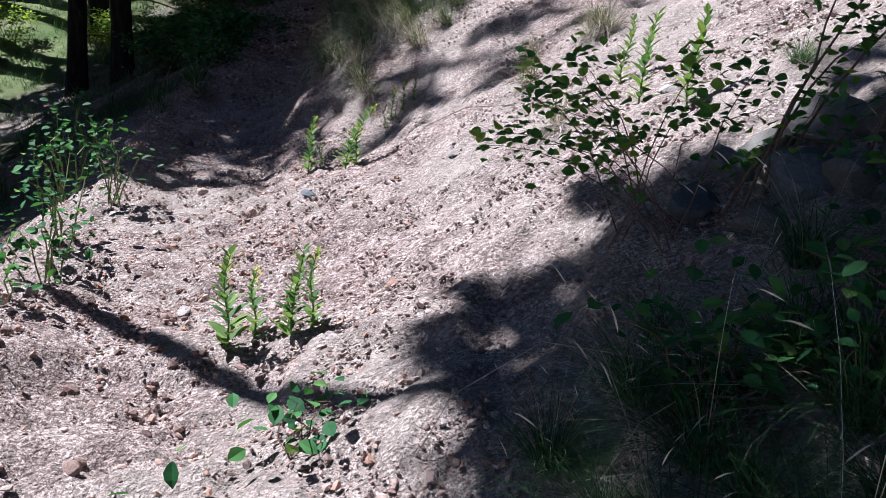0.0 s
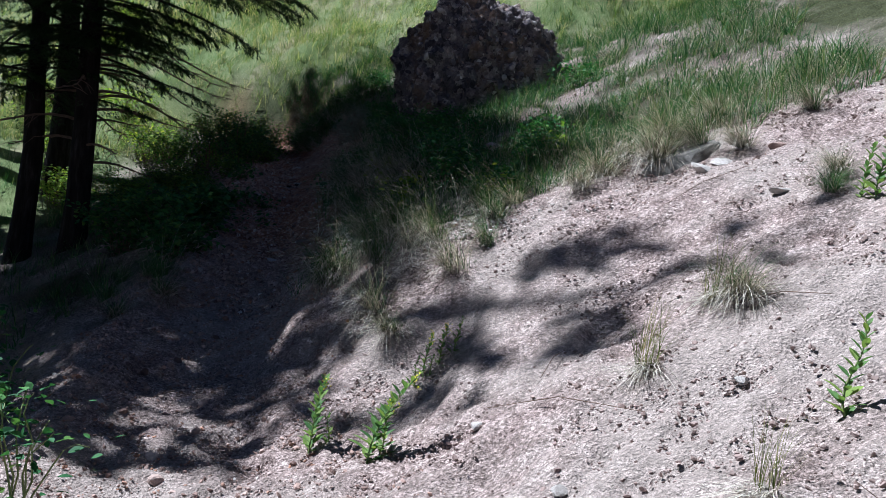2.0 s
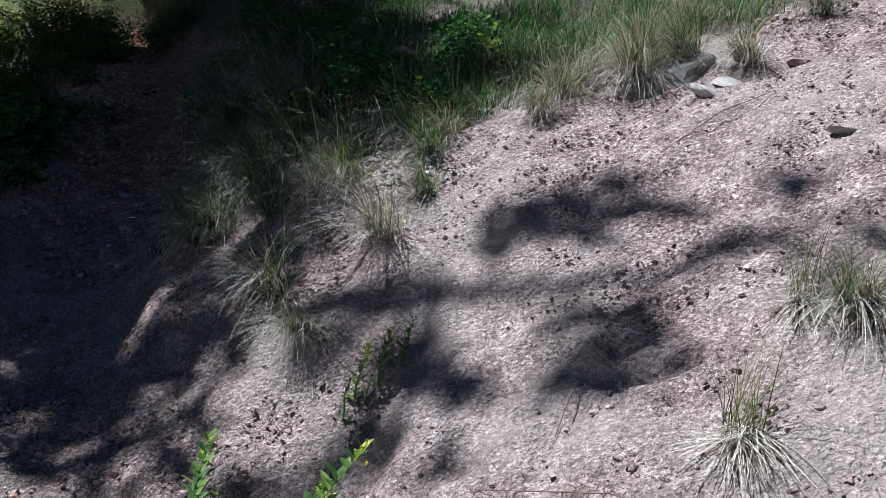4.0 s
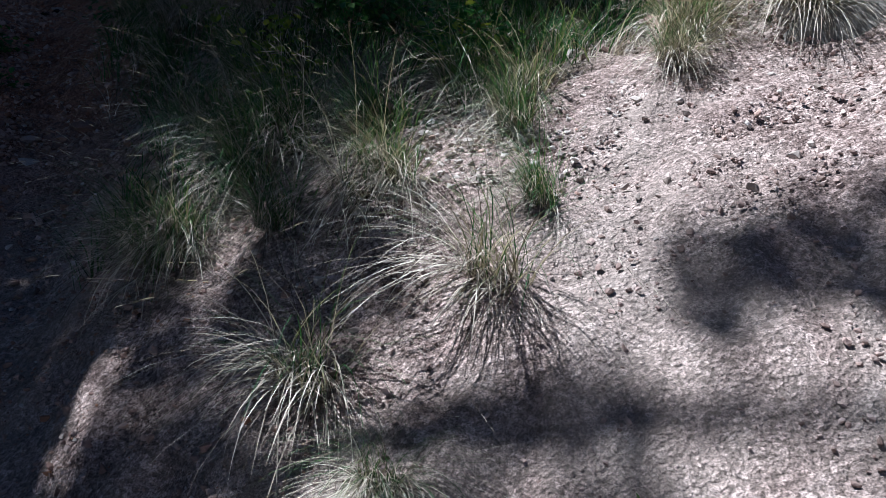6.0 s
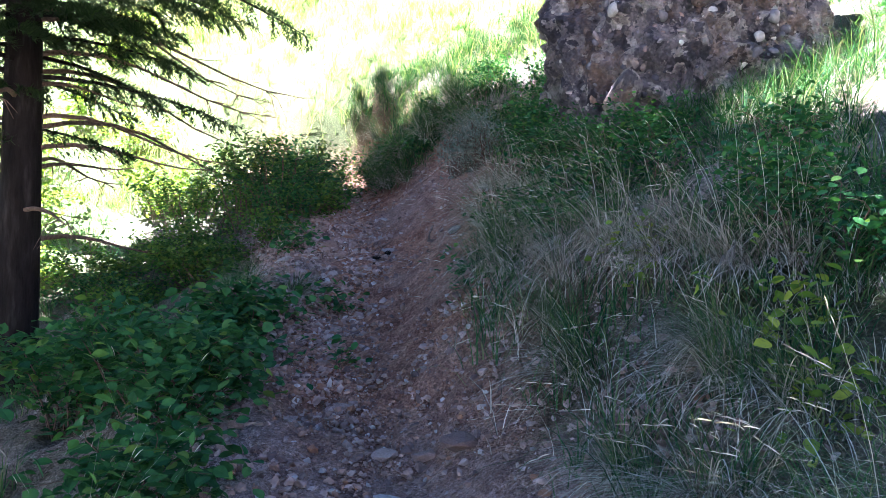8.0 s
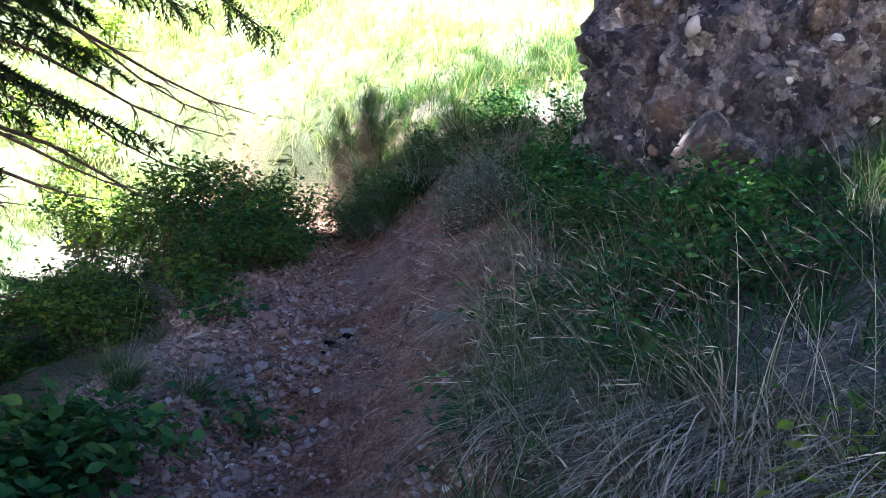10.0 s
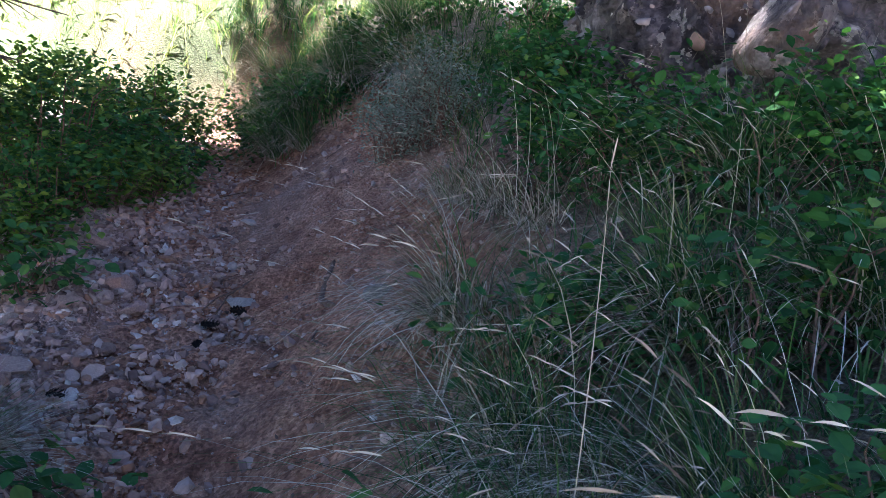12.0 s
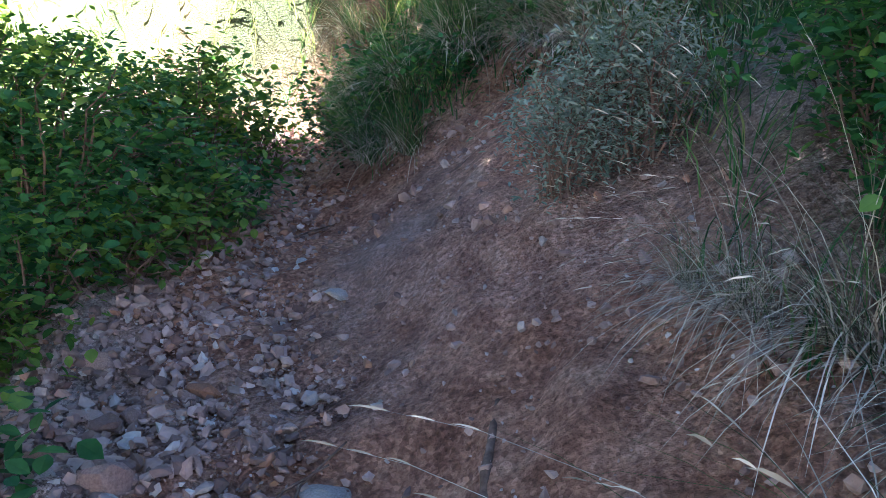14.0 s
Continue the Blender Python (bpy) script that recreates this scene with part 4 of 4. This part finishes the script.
shrub("leafy_sprout", 1.36, -2.85, 0.22, 0.2, 5, 36, 0.06, LEAF, "trailing leafy sprout on the soil", "plant", 180, group="sprouts")
shrub("leafy_sprout", 1.18, -3.25, 0.15, 0.2, 5, 30, 0.07, LEAF, "trailing leafy sprout on the soil", "plant", 181, group="sprouts")


def forb(x, y, height, lean, seed, bloom=False):
    """An upright weed: a stalk with narrow leaves all the way up."""
    g = random.Random(seed)
    t = thing("weed_stalk", x, y, g.uniform(-0.5, 0.9))
    tagged(t, "upright green weed with narrow leaves" + (" and yellow tips" if bloom else ""), "weed", "weed stalks")
    pts = [Vector((lean * height * (k / 6) ** 2, 0.02 * math.sin(k), height * k / 6 - 0.02)) for k in range(7)]
    part("stalk", tri_mesh("stalk", *tube(pts, [0.005 * (1 - 0.1 * k) for k in range(7)], 5), STEM), t)
    n = int(height * 85)
    s = np.linspace(0.06, 1, n)
    p = np.array([tuple(pts[min(int(q * 6), 5)].lerp(pts[min(int(q * 6), 5) + 1], q * 6 - min(int(q * 6), 5))) for q in s])
    az = np.arange(n) * 2.4 + np.array([g.gauss(0, 0.3) for _ in range(n)])
    size = height * (0.24 - 0.12 * s) * np.array([g.uniform(0.7, 1.2) for _ in range(n)])
    v, f = repeated(NARROW_V * (1.25, 1, 1), LEAF_F, spin(az, 0.4 + 0.5 * s, size * 1.1), p)
    part("leaf_foliage", tri_mesh("leaf_foliage", v, f, FORB), t, kind="stuff")
    if bloom:
        q = np.array([g.uniform(0, 6.28) for _ in range(24)])
        tp = np.array([tuple(pts[-1]) for _ in range(24)]) + np.array([(g.gauss(0, 0.012), g.gauss(0, 0.012), g.uniform(-0.06, 0.02)) for _ in range(24)])
        part("flower_tip", tri_mesh("flower_tip", *repeated(NARROW_V, LEAF_F, spin(q, 0.6 + 0 * q, 0.02 + 0 * q), tp), BLOOM), t, "yellow flower tip")


for k, (x, y, h, b) in enumerate(((0.80, -2.12, 0.42, 1), (0.86, -2.0, 0.30, 1), (1.07, -2.10, 0.38, 0), (1.12, -2.04, 0.33, 1), (1.03, -2.05, 0.25, 0), (-0.0, 0.80, 0.42, 1), (0.07, 0.86, 0.2, 0),
                                  (0.38, 0.52, 0.46, 1), (0.43, 0.58, 0.3, 1), (0.46, 1.36, 0.26, 1), (0.54, 1.38, 0.26, 1), (0.62, 1.40, 0.24, 0), (0.5, 1.33, 0.16, 0), (0.42, 1.30, 0.18, 0), (2.74, 1.28, 0.4, 0), (2.68, 1.34, 0.3, 0), (2.82, 1.22, 0.32, 0),
                                  (2.21, -0.4, 0.35, 0), (2.3, -0.9, 0.42, 0), (2.5, -1.2, 0.4, 0))):
    forb(x, y, h, 0.12 + 0.3 * (0.3 < x < 0.4), 200 + k, bool(b))


# the shrub over the rocks at the start, leaf by leaf
def rock_shrub(x, y):
    g = random.Random(8)
    t = thing("rock_shrub", x, y)
    tagged(t, "open shrub with dark green rounded leaves among rocks", "shrub")
    leaf_meshes = [tri_mesh("leaf", LEAF_V * (1.15 + 0.15 * k, 1, 1 + 0.4 * k), LEAF_F, LEAF_ONE) for k in range(3)]
    for k in range(22):
        left = k < 16
        q = (g.uniform(2.3, 3.9) if k < 10 else g.uniform(-1.2, 1.4)) if left else g.uniform(-0.5, 0.8)
        reach, rise = (g.uniform(0.25, 0.80) * (1 if k < 10 else 0.55), g.uniform(0.2, 0.6)) if left else (g.uniform(0.15, 0.6), g.uniform(0.45, 0.85))
        tip = Vector((math.cos(q) * reach, math.sin(q) * reach * 0.6, rise))
        root = Vector((g.gauss(0, 0.1) + (0 if left else 0.26), g.gauss(0, 0.08), -0.04 if left else 0.06))
        pts = [root.lerp(tip + root, j / 6) + Vector((g.gauss(0, 0.012), g.gauss(0, 0.012), 0.10 * math.sin(math.pi * j / 6))) for j in range(7)]
        stem = part("stem", tri_mesh("stem", *tube(pts, [(0.003 if left else 0.006) * (1 - 0.12 * j) for j in range(7)], 5), TWIG), t)
        for j in range(34):
            s = 1.5 + 4.4 * math.sqrt(g.random())
            i = min(int(s), 5)
            c = pts[i].lerp(pts[i + 1], s - i) + Vector((g.gauss(0, 0.045), g.gauss(0, 0.045), g.gauss(0.01, 0.035)))
            leaf = part("leaf", g.choice(leaf_meshes), stem)
            size = g.uniform(0.026, 0.048)
            leaf.location, leaf.scale = c, (size, size, size)
            leaf.rotation_euler = (g.gauss(0, 0.45), g.gauss(0, 0.4), g.uniform(0, 6.28))


rock_shrub(2.44, -2.28)


# ---- stones ----
ROCKS = [rock_piece(500 + k, 2, 0.62 + 0.05 * (k % 4)) for k in range(9)]


def scattered(name, count, box, mat, sizes, density, label, seed, kind="gravel", along=False):
    g = np.random.default_rng(seed)
    (x0, x1), (y0, y1) = box
    x, y = g.uniform(x0, x1, count * 6), g.uniform(y0, y1, count * 6)
    if along:
        x = x + np.interp(y, TRAIL_Y, TRAIL_X)
    keep = g.random(count * 6) < density(x, y)
    x, y = x[keep][:count], y[keep][:count]
    pieces = []
    for k in range(7):
        v, f = rock_piece(900 + k, 1, 0.5 + 0.07 * k, 9 + k)
        v = v * (1 + 0.18 * np.random.default_rng(k).normal(0, 1, (len(v), 1)))
        v = v * (1.15, 0.62 + 0.07 * k, 1.0)
        xs, ys = x[k::7], y[k::7]
        n = len(xs)
        s = sizes[0] * (sizes[1] / sizes[0]) ** (g.random(n) ** 2.8)
        s = s * np.where(ys < 3.5, 0.62, 1.0)
        q = g.uniform(0, 6.28, n)
        pieces.append(repeated(v, f, spin(q, g.normal(0, 0.45, n), s, g.normal(0, 0.45, n)), np.stack([xs, ys, ground_z(xs, ys) + 0.18 * s], -1)))
    return tagged(new(name, tri_mesh(name, *joined(pieces), mat)), label, kind, kind="stuff")


def rubble_density(x, y):
    u = trail_u(x, y)
    band = smooth(-1.45, -1.0, u) * (1 - smooth(-0.22, 0.2, u))
    lean = 0.25 + 0.75 * smooth(5.4, 7.6, y)
    start = smooth(-1.2, -0.8, u) * (1 - smooth(0.1, 0.6, u)) * (1 - smooth(2.5, 4, y)) * 0.16
    spill = (0.22 - 0.15 * smooth(6.0, 7.5, y)) * smooth(-0.3, 0.2, u) * (1 - smooth(0.9, 1.6, u))
    return np.clip(np.maximum(band * lean, start) + spill, 0, 1) * np.clip(0.8 + fbm(x, y, 0.5, 2, 61), 0.1, 1)


def bank_density(x, y):
    u = trail_u(x, y)
    return np.clip(smooth(0.1, 0.6, u), 0, 1) * (1 - turf(x, y)) * np.clip(0.5 + 1.2 * fbm(x, y, 0.45, 3, 63), 0.05, 1)


scattered("trail_gravel", 70000, ((-1.6, 1.2), (-3.5, 12.8)), GRAVEL, (0.009, 0.055), rubble_density, "loose gravel and rubble along the trail", 5, along=True)
scattered("bank_clods", 52000, ((-0.8, 4.0), (-4.5, 4.4)), CLOD, (0.007, 0.045), bank_density, "crumbs and clods of pinkish soil on the bank", 6, "soil crumbs")
scattered("upper_bank_chips", 2500, ((-2.6, 2.5), (2.5, 8.5)), GRAVEL, (0.01, 0.05), lambda x, y: np.clip(smooth(0.3, 0.8, trail_u(x, y)), 0, 1) * 0.6, "stone chips among the bank's grass", 7)

scattered("bank_rubble", 1500, ((-0.4, 1.6), (2.2, 4.0)), RUBBLE, (0.014, 0.075), lambda x, y: np.clip(1.3 * np.exp(-((x - 0.5) ** 2 / 0.14 + (y - 2.95) ** 2 / 0.16)) + 0.05, 0, 1), "pale broken rubble lying on the bank", 77)

ROCK_MESHES = {}


def rock_mesh(k, mat):
    if (k, mat.name) not in ROCK_MESHES:
        v, f = ROCKS[k]
        ROCK_MESHES[k, mat.name] = tri_mesh("stone", v, f, mat)
    return ROCK_MESHES[k, mat.name]


def stone(x, y, size, mat, label, group, g, flat=1.0, name="stone"):
    ob = new(name, rock_mesh(g.randrange(9), mat))
    ob.location = (x, y, gz(x, y) + 0.07 * size * flat)
    ob.scale = (size, size * g.uniform(0.65, 1.0), size * flat)
    ob.rotation_euler = (g.gauss(0, 0.25), g.gauss(0, 0.25), g.uniform(0, 6.28))
    return tagged(ob, label, "stone", group)


g = random.Random(4)
placed = 0
while placed < 250:
    y = g.uniform(4.0, 11.5)
    u = g.gauss(-0.62, 0.34)
    x = float(np.interp(y, TRAIL_Y, TRAIL_X)) + u
    if u > 0.05 or u < -1.5 or g.random() > 0.25 + 0.75 * (y > 6.8):
        continue
    stone(x, y, g.choice((0.04, 0.05, 0.05, 0.06, 0.07, 0.09)) * g.uniform(0.8, 1.25), STONE, "angular grey-pink stone in the trail's rubble", "rubble stones", g, g.uniform(0.6, 1))
    placed += 1
for k in range(60):
    y = g.uniform(-3.2, 3.5)
    x = float(np.interp(y, TRAIL_Y, TRAIL_X)) + g.gauss(-0.35, 0.3)
    stone(x, y, g.uniform(0.03, 0.08), STONE, "angular stone lying in loose soil", "stones at the trail's start", g)
for x, y, s, flat, mat, label in ((-3.74, 9.13, 0.17, 0.8, STONE, "large angular grey-pink stone standing in rubble"), (-3.62, 9.0, 0.14, 0.8, STONE, "large grey-pink stone in rubble"),
                                  (-3.99, 8.67, 0.15, 0.6, STONE, "long flat slanting stone in rubble"), (-3.59, 10.23, 0.09, 0.8, PALE, "pale stone on the trail"),
                                  (-3.24, 9.29, 0.15, 0.35, PALE, "flat pale stone on the trail"), (-4.1, 8.4, 0.16, 0.8, STONE, "angular stone in rubble"), (-3.7, 8.35, 0.14, 0.8, STONE, "angular stone in rubble"),
                                  (-1.95, 5.24, 0.20, 0.35, PALE, "pale flat slab lying on the trail"), (-2.14, 5.67, 0.16, 0.6, STONE, "stone bedded in the trail"), (-1.73, 5.51, 0.19, 0.7, STONE, "stone in the cut bank's foot"),
                                  (-1.9, 5.6, 0.15, 0.7, STONE, "stone in the cut bank's foot"), (-2.56, 6.21, 0.14, 0.5, STONE, "flat stone bedded in the trail"), (-2.99, 7.16, 0.11, 0.5, STONE, "flat stone on the trail"),
                                  (-1.0, 6.4, 0.22, 0.7, STONE, "grey stone on the grassy bank"), (0.17, 5.94, 0.22, 0.7, STONE, "pale grey stone on the grassy bank"), (-2.51, 8.80, 0.16, 0.6, GREYROCK, "dark grey stone bedded in the cut bank"),
                                  (2.07, 2.83, 0.20, 0.5, PALE, "pale angular stone on the bank"), (2.22, 2.95, 0.22, 0.4, PALE, "pale long stone on the bank"), (2.40, 1.90, 0.17, 0.4, PALE, "flat pale stone on the bank"),
                                  (2.55, 2.89, 0.15, 0.7, STONE, "grey stone on the bank"), (1.78, 3.43, 0.20, 0.6, PALE, "pale stone under the grass"), (2.43, -0.83, 0.10, 0.6, PALE, "white stone on the bank"),
                                  (1.42, -1.23, 0.10, 0.6, CLOD, "pinkish stone on the bank"), (0.90, 0.46, 0.08, 0.8, PALE, "small pale stone beside a burrow"), (1.32, 3.73, 0.22, 0.7, STONE, "mossy stone on the bank"),
                                  (2.50, -2.22, 0.17, 1.2, BLUE, "mottled blue-grey stone at the shrub's foot"), (2.80, -2.30, 0.34, 0.8, BLUE, "blue-grey rock in the shaded bank"), (3.05, -2.2, 0.30, 0.8, GREYROCK, "grey rock in the shaded bank"),
                                  (2.72, -2.02, 0.24, 0.6, GREYROCK, "grey rock in the shaded bank"), (2.98, -2.62, 0.22, 0.7, BLUE, "blue-grey rock in the shaded bank"), (3.3, -2.5, 0.3, 0.8, BLUE, "blue-grey rock in the shaded bank"), (2.62, -2.12, 0.2, 0.9, BLUE, "blue-grey rock in the shaded bank"), (2.9, -2.05, 0.26, 0.9, GREYROCK, "grey rock in the shaded bank"), (3.2, -2.05, 0.3, 0.9, BLUE, "blue-grey rock in the shaded bank"), (2.66, -2.42, 0.2, 0.8, GREYROCK, "grey rock in the shaded bank"), (2.9, -2.45, 0.22, 0.8, GREYROCK, "grey rock in the shaded bank"), (3.15, -2.35, 0.24, 0.9, BLUE, "blue-grey rock in the shaded bank"),
                                  (1.95, -3.2, 0.10, 0.6, STONE, "grey stone on shaded soil"), (1.05, -3.3, 0.08, 0.7, PALE, "pale stone on the soil"), (0.33, 0.0, 0.14, 0.5, BLUE, "blue-grey stone half bedded in soil"),
                                  (1.95, 0.05, 0.06, 0.7, PALE, "small pale stone on the bank"), (1.3, -0.3, 0.07, 0.6, PALE, "small pale stone on the bank")):
    stone(x, y, s * (0.95 if "shaded bank" in label else 1.0), mat, label, "", g, flat)
v, f = rock_piece(641, 3, 0.36, 16)
ledge = new("rock_ledge", tri_mesh("rock_ledge", v * (0.85, 0.6, 0.7), f, GREYROCK))
ledge.location, ledge.rotation_euler = (1.98, 3.32, gz(1.98, 3.32) - 0.05), (0.05, -0.42, 0.35)
tagged(ledge, "flat grey rock ledge jutting from the bank, undercut", "rock")


# ---- roots, sticks and cones ----
def root(name, points, radius, mat, label, category):
    pts = [Vector((x, y, gz(x, y) + h)) for x, y, h in points]
    fine = []
    for k in range(len(pts) - 1):
        fine += [pts[k].lerp(pts[k + 1], j / 4) for j in range(4)]
    fine.append(pts[-1])
    n = len(fine)
    rad = [radius * (0.45 + 0.9 * math.sin(math.pi * (0.12 + 0.8 * k / n))) * (1 + 0.2 * math.sin(9 * k)) for k in range(n)]
    return tagged(new(name, tri_mesh(name, *tube(fine, rad, 7), mat, True)), label, category)


root("tree_root", ((-2.64, 8.82, -0.01), (-2.70, 8.88, 0.004), (-2.80, 9.03, 0.004), (-2.83, 9.2, 0.002), (-2.85, 9.42, -0.01)), 0.011, TWIG, "bare root crossing the trail's edge", "root")
root("tree_root", ((-2.63, 8.86, -0.01), (-2.55, 8.78, 0.004), (-2.46, 8.68, 0.004), (-2.36, 8.53, -0.01)), 0.010, TWIG, "bare root in the cut bank", "root")
for k in range(14):
    y = g.uniform(7.5, 11)
    x = float(np.interp(y, TRAIL_Y, TRAIL_X)) + g.uniform(-0.8, 0.7)
    q, m = g.uniform(0, 6.28), g.uniform(0.06, 0.16)
    root("twig", ((x, y, 0.015), (x + m * math.cos(q), y + m * math.sin(q), 0.02), (x + 2 * m * math.cos(q + 0.3), y + 2 * m * math.sin(q + 0.3), 0.01)), 0.003, TWIG, "fallen dry twig on the trail", "twig")
for x0, y0, x1, y1 in ((1.6, 0.0, 0.9, 0.62), (2.0, 0.7, 2.35, 0.45), (1.25, 0.95, 1.15, 0.7), (1.7, 2.2, 2.3, 2.5)):
    root("twig", ((x0, y0, 0.02), ((x0 + x1) / 2, (y0 + y1) / 2, 0.05), (x1, y1, 0.01)), 0.0016, TWIG, "thin dry stalk lying on the bank", "twig")


def stalk(points, radius, label):
    """A bent dry grass stalk with its thin seed head."""
    fine = [Vector(a).lerp(Vector(b), j / 5) for a, b in zip(points, points[1:]) for j in range(5)] + [Vector(points[-1])]
    n = len(fine)
    t = new("grass_stalk")
    t.location = points[0]
    tagged(t, label, "grass stalk", "bent stalks at the bank's foot")
    low = Vector(points[0])
    part("stem", tri_mesh("stem", *tube([p - low for p in fine], [radius * (1.1 - 0.5 * k / n) for k in range(n)], 4), STRAW), t)
    d = (fine[-1] - fine[-3]).normalized()
    az, tilt = np.full(9, math.atan2(d.y, d.x)) + 0.3 * np.sin(2.4 * np.arange(9)), np.full(9, math.asin(d.z)) + 0.2 * np.cos(2.4 * np.arange(9))
    spots = np.array([tuple(fine[-1] - low - d * 0.008 * k) for k in range(9)])
    part("seed_head", tri_mesh("seed_head", *repeated(NARROW_V * (0.35, 1, 1), LEAF_F, spin(az, tilt, np.full(9, 0.02)), spots), STRAW), t)


for points in (((1.80, -3.02, gz(1.80, -3.02)), (1.885, -3.006, -0.327), (2.099, -2.922, -0.183), (2.343, -2.924, -0.195), (2.56, -2.945, -0.208)),
               ((1.95, -3.15, gz(1.95, -3.15)), (2.175, -2.99, -0.357), (2.385, -2.93, -0.207), (2.54, -2.94, -0.15)),
               ((2.5, -2.99, gz(2.5, -2.99)), (2.573, -2.946, -0.206), (2.626, -2.932, -0.138), (2.682, -2.918, -0.057)),
               ((2.2, -3.3, gz(2.2, -3.3)), (2.35, -3.2, -0.25), (2.5, -3.12, -0.16), (2.66, -3.1, -0.16))):
    stalk(points, 0.0016, "bent dry pale grass stalk with a seed head")


def cone(x, y, turn):
    t = thing("pine_cone", x, y, turn)
    tagged(t, "dark brown fallen pine cone", "cone", "fallen cones")
    n = 60
    s = (np.arange(n) + 0.5) / n
    rad = 0.017 * np.sin(np.pi * np.clip(s, 0.06, 0.95)) ** 0.7
    az = np.arange(n) * 2.4
    p = np.stack([0.075 * (s - 0.5), rad * np.cos(az), 0.02 + rad * np.sin(az)], -1)
    y_ax = np.stack([0.6 + 0 * az, np.cos(az), np.sin(az)], -1)
    y_ax /= np.linalg.norm(y_ax, axis=1)[:, None]
    x_ax = np.cross(y_ax, np.array([1.0, 0, 0]))
    x_ax /= np.linalg.norm(x_ax, axis=1)[:, None]
    m = np.stack([x_ax, y_ax, np.cross(x_ax, y_ax)], -1) * 0.017
    part("scale_shell", tri_mesh("scale_shell", *repeated(LEAF_V, LEAF_F, m, p), BARK), t)
    part("core", tri_mesh("core", *tube([(-0.035, 0, 0.02), (0, 0, 0.02), (0.035, 0, 0.02)], [0.01, 0.014, 0.006], 6), BARK), t)


for x, y, q in ((-3.26, 9.0, 0.5), (-3.23, 8.83, 1.9), (-3.2, 9.18, 2.8), (-3.5, 8.3, 0.2)):
    cone(x, y, q)
